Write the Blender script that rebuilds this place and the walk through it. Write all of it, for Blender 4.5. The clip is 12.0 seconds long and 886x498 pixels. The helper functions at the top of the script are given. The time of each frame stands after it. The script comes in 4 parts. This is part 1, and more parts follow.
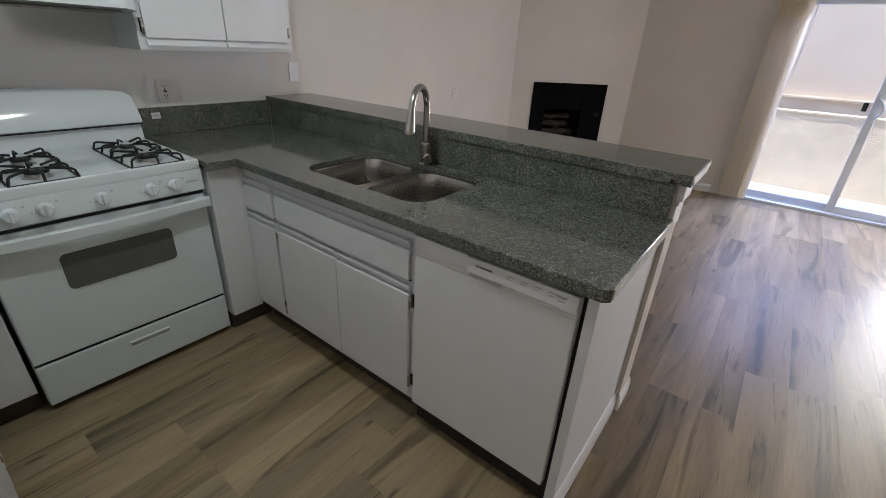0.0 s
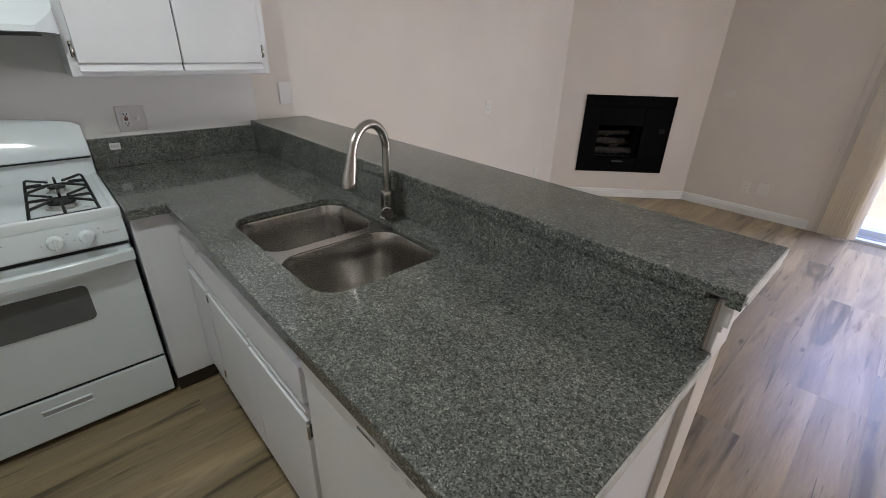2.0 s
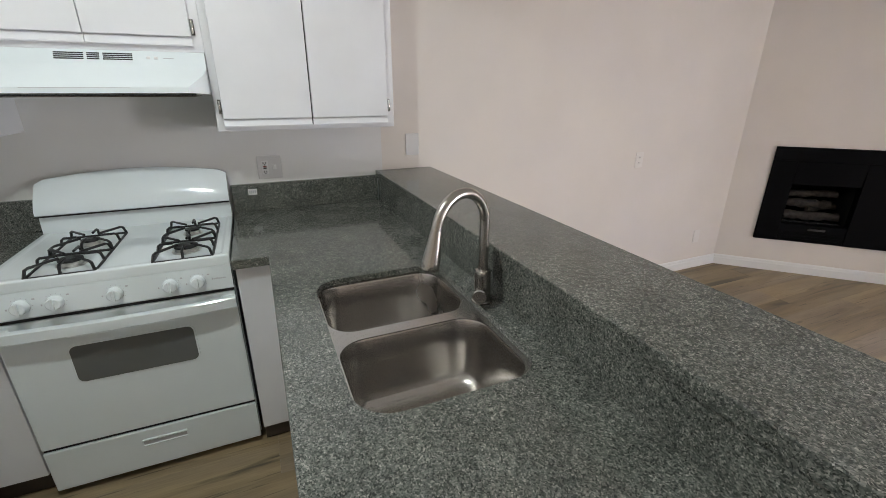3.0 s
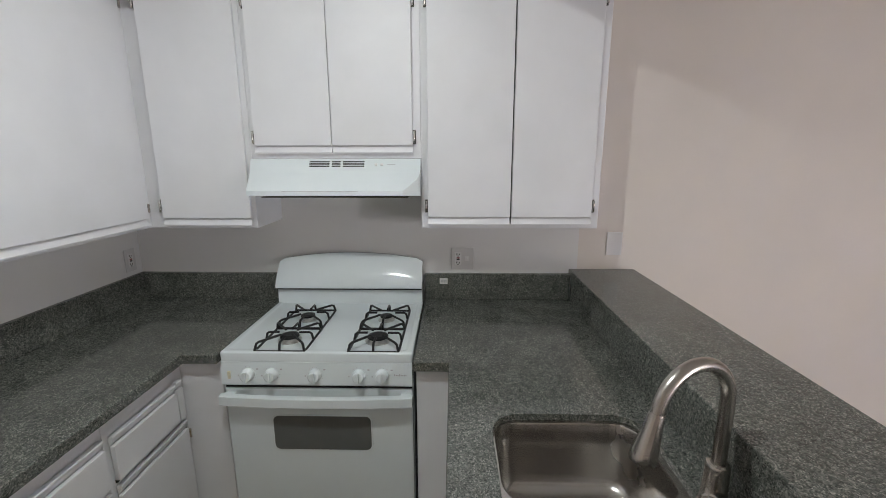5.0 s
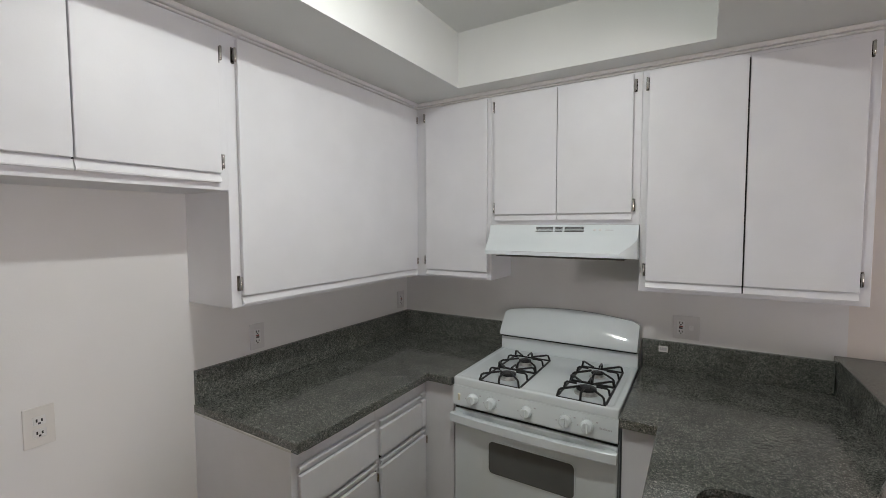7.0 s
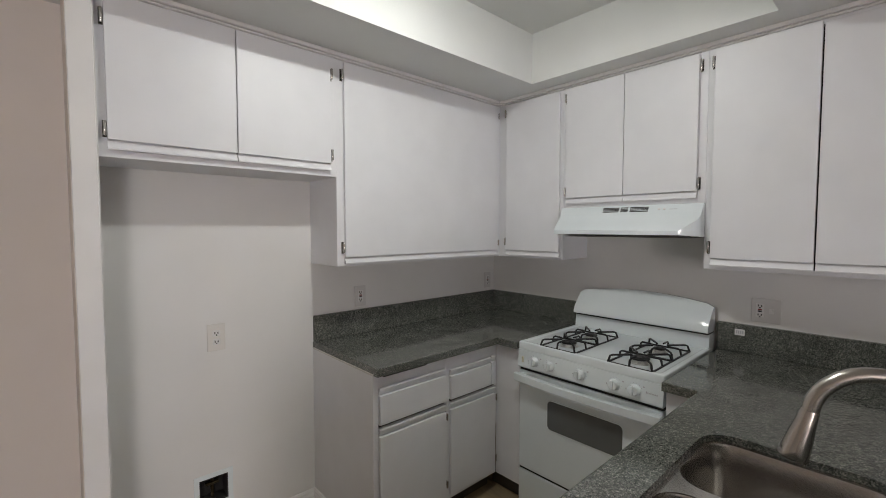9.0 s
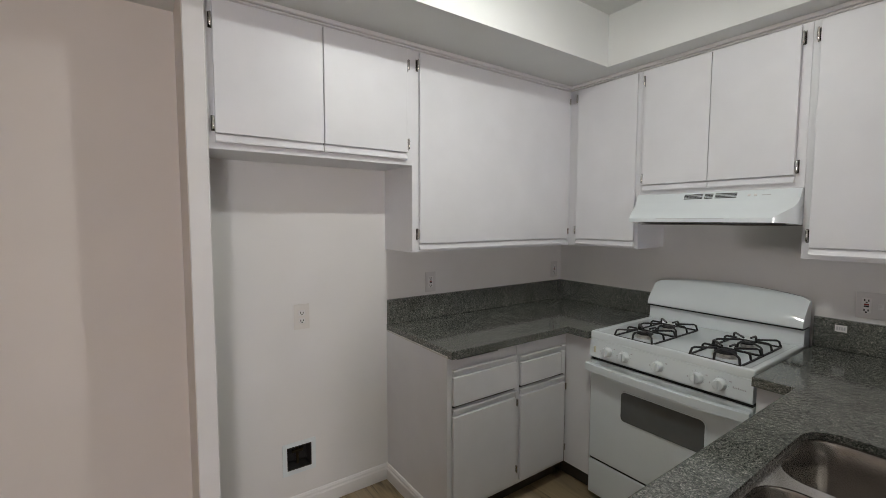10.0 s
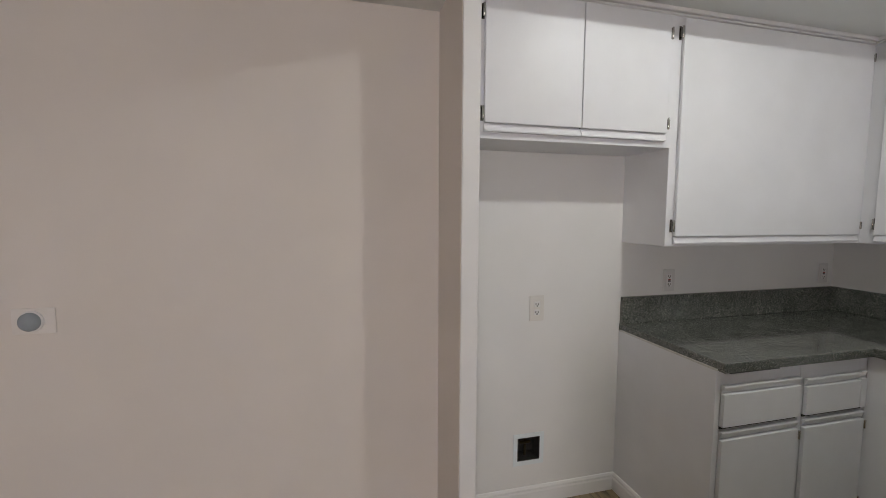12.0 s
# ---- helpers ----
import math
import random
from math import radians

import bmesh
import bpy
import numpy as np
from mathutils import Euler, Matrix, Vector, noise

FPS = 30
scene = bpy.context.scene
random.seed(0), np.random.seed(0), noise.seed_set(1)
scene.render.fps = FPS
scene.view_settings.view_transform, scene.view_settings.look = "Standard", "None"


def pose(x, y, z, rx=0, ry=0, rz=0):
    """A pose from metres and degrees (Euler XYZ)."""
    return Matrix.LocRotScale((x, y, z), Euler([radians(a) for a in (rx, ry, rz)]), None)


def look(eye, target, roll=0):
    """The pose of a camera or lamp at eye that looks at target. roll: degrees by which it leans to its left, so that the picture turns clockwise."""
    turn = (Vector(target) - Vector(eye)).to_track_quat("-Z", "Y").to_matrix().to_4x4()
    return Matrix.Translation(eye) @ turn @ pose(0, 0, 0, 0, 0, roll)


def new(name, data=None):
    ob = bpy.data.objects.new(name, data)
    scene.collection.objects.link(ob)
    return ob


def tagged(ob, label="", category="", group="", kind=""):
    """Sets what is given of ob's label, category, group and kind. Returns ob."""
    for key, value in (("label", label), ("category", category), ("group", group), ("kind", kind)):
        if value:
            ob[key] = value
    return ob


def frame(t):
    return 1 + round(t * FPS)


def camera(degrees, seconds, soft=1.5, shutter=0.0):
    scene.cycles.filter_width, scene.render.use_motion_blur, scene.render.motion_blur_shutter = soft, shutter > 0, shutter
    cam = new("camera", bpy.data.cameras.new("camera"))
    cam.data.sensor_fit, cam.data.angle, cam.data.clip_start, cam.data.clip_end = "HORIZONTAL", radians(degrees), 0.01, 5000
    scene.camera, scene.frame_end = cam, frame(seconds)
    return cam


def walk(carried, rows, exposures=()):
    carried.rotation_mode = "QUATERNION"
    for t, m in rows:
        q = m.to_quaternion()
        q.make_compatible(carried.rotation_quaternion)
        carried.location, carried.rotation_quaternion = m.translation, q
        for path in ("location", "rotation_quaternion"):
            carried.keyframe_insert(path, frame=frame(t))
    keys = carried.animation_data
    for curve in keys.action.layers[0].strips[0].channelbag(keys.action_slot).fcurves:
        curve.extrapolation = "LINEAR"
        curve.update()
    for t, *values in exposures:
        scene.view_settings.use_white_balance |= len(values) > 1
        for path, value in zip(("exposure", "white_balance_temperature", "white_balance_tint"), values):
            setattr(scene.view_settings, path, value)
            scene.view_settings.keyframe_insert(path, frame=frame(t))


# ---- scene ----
cam = camera(92.1, 12.0, soft=0.5)
PATH = [
    (0, (0.166, 0.443, 1.43), (-0.917, 1.887, 0.567), 3.0),
    (0.5, (0.164, 0.605, 1.434), (-0.89, 2.052, 0.542), 2.9),
    (1, (0.172, 0.761, 1.444), (-0.881, 2.21, 0.555), 2.8),
    (1.5, (0.152, 0.932, 1.473), (-1.006, 2.298, 0.583), 1.9),
    (2, (0.098, 1.12, 1.495), (-1.216, 2.359, 0.636), 1.7),
    (2.5, (0.014, 1.317, 1.518), (-1.501, 2.357, 0.727), 1.2),
    (3, (-0.096, 1.413, 1.522), (-1.815, 2.154, 0.818), 0.2),
    (3.5, (-0.228, 1.451, 1.577), (-2.06, 1.96, 0.957), 0.1),
    (5.5, (-0.312, 1.407, 1.667), (-2.269, 1.162, 1.332), -0.3),
    (6, (-0.209, 1.413, 1.672), (-2.138, 0.934, 1.449), -0.3),
    (6.5, (-0.128, 1.447, 1.651), (-1.973, 0.688, 1.514), -0.2),
    (7, (-0.059, 1.521, 1.655), (-1.767, 0.486, 1.542), -0.2),
    (9, (0.026, 1.928, 1.536), (-1.319, 0.452, 1.437), 0.0),
    (9.5, (0.07, 1.925, 1.507), (-1.14, 0.336, 1.393), 0.0),
    (10, (0.119, 1.895, 1.514), (-1.029, 0.263, 1.375), 0.1),
    (10.5, (0.188, 1.865, 1.505), (-0.882, 0.182, 1.361), 0.1),
    (11, (0.281, 1.832, 1.496), (-0.629, 0.057, 1.346), 0.0),
    (11.5, (0.358, 1.74, 1.505), (-0.331, -0.131, 1.337), 0.0),
    (12, (0.459, 1.642, 1.492), (-0.047, -0.285, 1.322), 0.3),
]
walk(cam, [(t, look(eye, target, roll)) for t, eye, target, roll in PATH],
     exposures=[(0.0, -0.05, 6250, 8), (1.0, -0.04, 6250, 8), (1.5, -0.02, 6300, 8), (2.0, 0.27, 6300, 8), (2.5, 0.56, 6350, 7),
                (3.5, 0.56, 6350, 9), (5.5, 0.14, 6400, 11), (7.0, 0.02, 6550, 12), (9.5, -0.06, 6650, 12), (12.0, -0.08, 6650, 12)])

# ---- world, sun, lights ----
world = bpy.data.worlds.new("world")
scene.world = world
world.use_nodes = True
wn, wl = world.node_tree.nodes, world.node_tree.links
sky = wn.new("ShaderNodeTexSky")
sky.sky_type, sky.sun_disc = "NISHITA", False
sky.sun_elevation, sky.sun_rotation = radians(55), radians(104)
wl.new(sky.outputs[0], wn["Background"].inputs[0])
wn["Background"].inputs[1].default_value = 0.14


def lamp(name, kind, m, energy, color=(1, 1, 1)):
    data = bpy.data.lights.new(name, kind)
    data.energy, data.color = energy, color
    ob = new(name, data)
    ob.matrix_world = m
    return ob


sun = lamp("sun", "SUN", look((4, -1, 6), (0, 0.35, 0)), 5.0, (1.0, 0.93, 0.83))
sun.data.angle = radians(0.5)
# blue lamp added for the open sky over the balcony, and daylight in the opening of the wide sliding door
sky_lamp = lamp("balcony_sky_fill", "AREA", look((0.8, 7.25, 2.85), (0.1, 3.0, 0.2)), 240, (0.40, 0.50, 1.0))
sky_lamp.data.shape, sky_lamp.data.size, sky_lamp.data.size_y = "RECTANGLE", 2.2, 0.9
day = lamp("door_daylight", "AREA", look((1.96, 6.30, 1.06), (1.96, 0, 1.06)), 80, (1.0, 0.958, 0.945))
day.data.shape, day.data.size, day.data.size_y = "RECTANGLE", 0.9, 1.9
# the ceiling lamp in the kitchen's raised ceiling
bulb = lamp("kitchen_bulb", "POINT", pose(-0.95, 1.02, 2.575), 8.5, (0.955, 1.0, 0.965))
bulb.data.shadow_soft_size = 0.02
face = lamp("kitchen_lamp_face", "AREA", look((-0.95, 1.02, 2.572), (-0.95, 1.02, 0)), 8.0, (0.955, 1.0, 0.965))
face.data.shape, face.data.size = "DISK", 0.06


# ---- materials ----
def material(name, color, rough=0.5, metal=0.0, vary=0.06, scale=6.0, fine=220.0, bump=0.05, spec=0.5, coat=0.0, deep=0.002):
    """Painted or plain surface: two scales of variation in colour and gloss, and fine relief."""
    m = bpy.data.materials.new(name)
    m.use_nodes = True
    n, l = m.node_tree.nodes, m.node_tree.links
    b = n["Principled BSDF"]
    b.inputs["Metallic"].default_value = metal
    b.inputs["Specular IOR Level"].default_value = spec
    b.inputs["Coat Weight"].default_value = coat
    tc = n.new("ShaderNodeTexCoord")
    big, small = n.new("ShaderNodeTexNoise"), n.new("ShaderNodeTexNoise")
    big.inputs["Scale"].default_value, big.inputs["Detail"].default_value = scale, 5
    small.inputs["Scale"].default_value, small.inputs["Detail"].default_value = fine, 2
    for t in (big, small):
        l.new(tc.outputs["Object"], t.inputs["Vector"])
    ramp = n.new("ShaderNodeMapRange")
    ramp.inputs["From Min"].default_value, ramp.inputs["From Max"].default_value = 0.3, 0.7
    ramp.inputs["To Min"].default_value, ramp.inputs["To Max"].default_value = 1 - vary, 1 + vary * 0.5
    l.new(big.outputs["Fac"], ramp.inputs["Value"])
    mix = n.new("ShaderNodeMix")
    mix.data_type, mix.blend_type = "RGBA", "MULTIPLY"
    mix.inputs["Factor"].default_value = 1.0
    mix.inputs["A"].default_value = (*color, 1)
    l.new(ramp.outputs["Result"], mix.inputs["B"])
    l.new(mix.outputs["Result"], b.inputs["Base Color"])
    gl = n.new("ShaderNodeMapRange")
    gl.inputs["To Min"].default_value, gl.inputs["To Max"].default_value = max(rough - 0.07, 0.02), min(rough + 0.07, 1)
    l.new(big.outputs["Fac"], gl.inputs["Value"])
    l.new(gl.outputs["Result"], b.inputs["Roughness"])
    if bump:
        bp = n.new("ShaderNodeBump")
        bp.inputs["Strength"].default_value, bp.inputs["Distance"].default_value = bump, deep
        l.new(small.outputs["Fac"], bp.inputs["Height"])
        l.new(bp.outputs["Normal"], b.inputs["Normal"])
    return m


def granite_material():
    m = bpy.data.materials.new("green_grey_granite")
    m.use_nodes = True
    n, l = m.node_tree.nodes, m.node_tree.links
    b = n["Principled BSDF"]
    tc = n.new("ShaderNodeTexCoord")
    warp = n.new("ShaderNodeTexNoise")
    warp.inputs["Scale"].default_value = 120
    l.new(tc.outputs["Object"], warp.inputs["Vector"])
    off = n.new("ShaderNodeVectorMath")
    off.operation = "MULTIPLY_ADD"
    off.inputs[1].default_value = (0.008, 0.008, 0.008)
    l.new(warp.outputs["Color"], off.inputs[0])
    l.new(tc.outputs["Object"], off.inputs[2])
    cells = n.new("ShaderNodeTexVoronoi")
    cells.inputs["Scale"].default_value = 370
    l.new(off.outputs[0], cells.inputs["Vector"])
    sep = n.new("ShaderNodeSeparateColor")
    l.new(cells.outputs["Color"], sep.inputs["Color"])
    ramp = n.new("ShaderNodeValToRGB")
    e = ramp.color_ramp.elements
    e[0].position, e[0].color = 0.0, (0.028, 0.032, 0.028, 1)
    e[1].position, e[1].color = 1.0, (0.36, 0.348, 0.315, 1)
    for p, c in ((0.22, (0.070, 0.078, 0.069, 1)), (0.5, (0.120, 0.130, 0.115, 1)), (0.78, (0.170, 0.174, 0.156, 1)), (0.93, (0.255, 0.252, 0.228, 1))):
        x = e.new(p)
        x.color = c
    l.new(sep.outputs["Red"], ramp.inputs["Fac"])
    cloud = n.new("ShaderNodeTexNoise")
    cloud.inputs["Scale"].default_value, cloud.inputs["Detail"].default_value = 9, 4
    l.new(tc.outputs["Object"], cloud.inputs["Vector"])
    mr = n.new("ShaderNodeMapRange")
    mr.inputs["From Min"].default_value, mr.inputs["From Max"].default_value = 0.3, 0.7
    mr.inputs["To Min"].default_value, mr.inputs["To Max"].default_value = 0.8, 1.15
    l.new(cloud.outputs["Fac"], mr.inputs["Value"])
    mix = n.new("ShaderNodeMix")
    mix.data_type, mix.blend_type = "RGBA", "MULTIPLY"
    mix.inputs["Factor"].default_value = 1.0
    l.new(ramp.outputs["Color"], mix.inputs["A"])
    mottle, mm, both = n.new("ShaderNodeTexNoise"), n.new("ShaderNodeMapRange"), n.new("ShaderNodeMath")
    mottle.inputs["Scale"].default_value, mottle.inputs["Detail"].default_value = 85, 3
    mm.inputs["From Min"].default_value, mm.inputs["From Max"].default_value = 0.32, 0.62
    mm.inputs["To Min"].default_value, mm.inputs["To Max"].default_value = 0.66, 1.12
    both.operation = "MULTIPLY"
    l.new(tc.outputs["Object"], mottle.inputs["Vector"])
    l.new(mottle.outputs["Fac"], mm.inputs["Value"])
    l.new(mm.outputs["Result"], both.inputs[0])
    l.new(mr.outputs["Result"], both.inputs[1])
    l.new(both.outputs[0], mix.inputs["B"])
    l.new(mix.outputs["Result"], b.inputs["Base Color"])
    b.inputs["Specular IOR Level"].default_value = 0.7
    rr = n.new("ShaderNodeMapRange")
    rr.inputs["To Min"].default_value, rr.inputs["To Max"].default_value = 0.04, 0.11
    l.new(sep.outputs["Green"], rr.inputs["Value"])
    l.new(rr.outputs["Result"], b.inputs["Roughness"])
    bp = n.new("ShaderNodeBump")
    bp.inputs["Strength"].default_value, bp.inputs["Distance"].default_value = 0.02, 0.001
    l.new(sep.outputs["Blue"], bp.inputs["Height"])
    l.new(bp.outputs["Normal"], b.inputs["Normal"])
    return m


def plank_material():
    m = bpy.data.materials.new("weathered_oak_vinyl")
    m.use_nodes = True
    n, l = m.node_tree.nodes, m.node_tree.links
    b = n["Principled BSDF"]
    tc, info = n.new("ShaderNodeTexCoord"), n.new("ShaderNodeObjectInfo")
    jump = n.new("ShaderNodeVectorMath")
    jump.operation = "MULTIPLY_ADD"
    jump.inputs[1].default_value = (37, 53, 11)
    l.new(info.outputs["Random"], jump.inputs[0])
    l.new(tc.outputs["Object"], jump.inputs[2])

    def stretched(sx, sy, detail, dist=0.0):
        mp, t = n.new("ShaderNodeMapping"), n.new("ShaderNodeTexNoise")
        mp.inputs["Scale"].default_value = (sx, sy, 1)
        t.inputs["Scale"].default_value, t.inputs["Detail"].default_value = 1.0, detail
        t.inputs["Distortion"].default_value = dist
        l.new(jump.outputs[0], mp.inputs["Vector"])
        l.new(mp.outputs[0], t.inputs["Vector"])
        return t

    grain, streak, blot = stretched(140, 8, 7, 0.6), stretched(7, 0.7, 6, 0.8), stretched(7, 0.75, 9, 1.4)
    hue, fleck = stretched(4, 0.6, 3, 0.4), stretched(70, 2.6, 6, 1.0)
    ramp = n.new("ShaderNodeValToRGB")
    e = ramp.color_ramp.elements
    e[0].position, e[0].color = 0.25, (0.150, 0.109, 0.061, 1)
    e[1].position, e[1].color = 0.76, (0.445, 0.335, 0.198, 1)
    for p, c in ((0.42, (0.270, 0.201, 0.112, 1)), (0.54, (0.355, 0.265, 0.15, 1))):
        x = e.new(p)
        x.color = c
    l.new(streak.outputs["Fac"], ramp.inputs["Fac"])
    # weathered grey drifting through the ochre
    gm = n.new("ShaderNodeMapRange")
    gm.inputs["From Min"].default_value, gm.inputs["From Max"].default_value = 0.42, 0.66
    gm.inputs["To Min"].default_value, gm.inputs["To Max"].default_value = 0.0, 0.5
    l.new(hue.outputs["Fac"], gm.inputs["Value"])
    grey = n.new("ShaderNodeMix")
    grey.data_type = "RGBA"
    grey.inputs["B"].default_value = (0.225, 0.187, 0.15, 1)
    l.new(gm.outputs["Result"], grey.inputs["Factor"])
    l.new(ramp.outputs["Color"], grey.inputs["A"])
    # each plank a shade of its own
    tone = n.new("ShaderNodeMapRange")
    tone.inputs["To Min"].default_value, tone.inputs["To Max"].default_value = 0.76, 1.12
    l.new(info.outputs["Random"], tone.inputs["Value"])

    def darkening(source, low, high, least, most=1.0):
        mr = n.new("ShaderNodeMapRange")
        mr.inputs["From Min"].default_value, mr.inputs["From Max"].default_value = low, high
        mr.inputs["To Min"].default_value, mr.inputs["To Max"].default_value = least, most
        l.new(source, mr.inputs["Value"])
        return mr.outputs["Result"]

    # sparse knots
    kmap, knot = n.new("ShaderNodeMapping"), n.new("ShaderNodeTexVoronoi")
    kmap.inputs["Scale"].default_value = (5.5, 2.0, 1)
    knot.inputs["Scale"].default_value = 1.0
    l.new(jump.outputs[0], kmap.inputs["Vector"])
    l.new(kmap.outputs[0], knot.inputs["Vector"])
    shade = tone.outputs["Result"]
    for f in (darkening(grain.outputs["Fac"], 0.3, 0.7, 0.88, 1.08), darkening(blot.outputs["Fac"], 0.33, 0.44, 0.42),
              darkening(fleck.outputs["Fac"], 0.30, 0.38, 0.5), darkening(knot.outputs["Distance"], 0.02, 0.09, 0.35)):
        mu = n.new("ShaderNodeMath")
        mu.operation = "MULTIPLY"
        l.new(shade, mu.inputs[0])
        l.new(f, mu.inputs[1])
        shade = mu.outputs[0]
    mix = n.new("ShaderNodeMix")
    mix.data_type, mix.blend_type = "RGBA", "MULTIPLY"
    mix.inputs["Factor"].default_value = 1.0
    l.new(grey.outputs["Result"], mix.inputs["A"])
    l.new(shade, mix.inputs["B"])
    l.new(mix.outputs["Result"], b.inputs["Base Color"])
    r = n.new("ShaderNodeMapRange")
    r.inputs["To Min"].default_value, r.inputs["To Max"].default_value = 0.34, 0.44
    l.new(grain.outputs["Fac"], r.inputs["Value"])
    l.new(r.outputs["Result"], b.inputs["Roughness"])
    bp = n.new("ShaderNodeBump")
    b.inputs["Specular IOR Level"].default_value = 0.44
    bp.inputs["Strength"].default_value, bp.inputs["Distance"].default_value = 0.04, 0.001
    l.new(grain.outputs["Fac"], bp.inputs["Height"])
    l.new(bp.outputs["Normal"], b.inputs["Normal"])
    return m


def brushed_material(name, color, rough, sx, sy, sz):
    m = material(name, color, rough, 1.0, 0.05, 3.0, 1.0, 0.0)
    n, l = m.node_tree.nodes, m.node_tree.links
    tc, mp, t, bp = n.new("ShaderNodeTexCoord"), n.new("ShaderNodeMapping"), n.new("ShaderNodeTexNoise"), n.new("ShaderNodeBump")
    mp.inputs["Scale"].default_value = (sx, sy, sz)
    t.inputs["Scale"].default_value = 1.0
    bp.inputs["Strength"].default_value, bp.inputs["Distance"].default_value = 0.008, 0.001
    l.new(tc.outputs["Object"], mp.inputs["Vector"])
    l.new(mp.outputs[0], t.inputs["Vector"])
    l.new(t.outputs["Fac"], bp.inputs["Height"])
    l.new(bp.outputs["Normal"], n["Principled BSDF"].inputs["Normal"])
    return m


def glass_material(name, color, alpha_rough=0.0):
    m = bpy.data.materials.new(name)
    m.use_nodes = True
    b = m.node_tree.nodes["Principled BSDF"]
    b.inputs["Base Color"].default_value = (*color, 1)
    b.inputs["Transmission Weight"].default_value = 1.0
    b.inputs["Roughness"].default_value = alpha_rough
    b.inputs["IOR"].default_value = 1.45
    return m


def emitter(name, color, strength):
    m = material(name, color, 0.4)
    b = m.node_tree.nodes["Principled BSDF"]
    b.inputs["Emission Color"].default_value = (*color, 1)
    b.inputs["Emission Strength"].default_value = strength
    return m


CAB = material("white_cabinet_paint", (0.735, 0.737, 0.755), 0.42, vary=0.035, fine=160, bump=0.06)
KWALL = material("white_wall_paint", (0.735, 0.725, 0.71), 0.65, vary=0.04, scale=2.5, fine=180, bump=0.12)
LWALL = material("cream_wall_paint", (0.72, 0.665, 0.612), 0.65, vary=0.04, scale=2.5, fine=180, bump=0.12)
CEIL = material("ceiling_paint", (0.72, 0.73, 0.71), 0.8, vary=0.03, scale=3, fine=120, bump=0.2)
TRIM = material("white_trim_paint", (0.78, 0.77, 0.76), 0.4, vary=0.03, bump=0.03)
PALE_EDGE = material("pale_matte_edge", (0.62, 0.61, 0.58), 0.6, vary=0.2, scale=40, fine=300, bump=0.2)
GRANITE, PLANK = granite_material(), plank_material()
ENAMEL = material("white_enamel", (0.745, 0.80, 0.815), 0.11, vary=0.02, bump=0.0, coat=0.3)
DWASH = material("white_appliance_plastic", (0.76, 0.76, 0.755), 0.35, vary=0.03, bump=0.02)
PLASTIC = material("white_plastic", (0.72, 0.71, 0.70), 0.35, vary=0.03, bump=0.0)
IRON = material("black_cast_iron", (0.014, 0.014, 0.015), 0.45, vary=0.3, scale=60, fine=500, bump=0.25)
BLACK = material("black_gap", (0.012, 0.012, 0.013), 0.6, vary=0.2, bump=0.0)
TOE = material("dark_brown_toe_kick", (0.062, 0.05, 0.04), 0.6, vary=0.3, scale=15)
OVENGLASS = material("dark_oven_glass", (0.125, 0.132, 0.132), 0.10, vary=0.1, bump=0.0)
STEEL = brushed_material("brushed_stainless_steel", (0.48, 0.455, 0.43), 0.25, 400, 6, 6)
NICKEL = brushed_material("brushed_nickel", (0.46, 0.43, 0.40), 0.26, 300, 300, 10)
CHROME = material("worn_chrome", (0.20, 0.185, 0.17), 0.25, 1.0, vary=0.3, scale=90, bump=0.05)
POLISHED = material("polished_hinge_metal", (0.62, 0.60, 0.57), 0.18, 1.0, vary=0.15, scale=90, bump=0.0)
ALU = material("white_aluminium", (0.66, 0.70, 0.73), 0.35, vary=0.04, bump=0.02)
VINYL = material("cream_vinyl_vane", (0.80, 0.75, 0.63), 0.5, vary=0.05, scale=4, fine=90, bump=0.1)
STUCCO = material("cream_stucco", (0.76, 0.635, 0.425), 0.85, vary=0.10, scale=5, fine=55, bump=0.8, deep=0.008)
STUCCO_PINK = material("pale_pink_stucco", (0.80, 0.69, 0.58), 0.85, vary=0.06, scale=2, fine=20, bump=0.5, deep=0.012)
CONCRETE = material("pale_concrete", (0.56, 0.56, 0.55), 0.75, vary=0.12, scale=4, fine=80, bump=0.3)
FIREBLACK = material("black_painted_steel", (0.0022, 0.0022, 0.0028), 0.6, vary=0.2, scale=20, bump=0.05, spec=0.06)
BRICKPANEL = material("near_black_firebrick", (0.005, 0.0048, 0.0045), 0.85, vary=0.4, scale=25, bump=0.4)
LOG = material("charred_ceramic_log", (0.04, 0.033, 0.028), 0.85, vary=0.7, scale=30, fine=140, bump=0.8)
def let_light_through(m, share):
    """Thin plastic: part of the light passes to the other side."""
    n, l = m.node_tree.nodes, m.node_tree.links
    t, mix = n.new("ShaderNodeBsdfTranslucent"), n.new("ShaderNodeMixShader")
    t.inputs["Color"].default_value = (0.92, 0.865, 0.74, 1)
    mix.inputs[0].default_value = share
    l.new(n["Principled BSDF"].outputs[0], mix.inputs[1])
    l.new(t.outputs[0], mix.inputs[2])
    l.new(mix.outputs[0], n["Material Output"].inputs["Surface"])


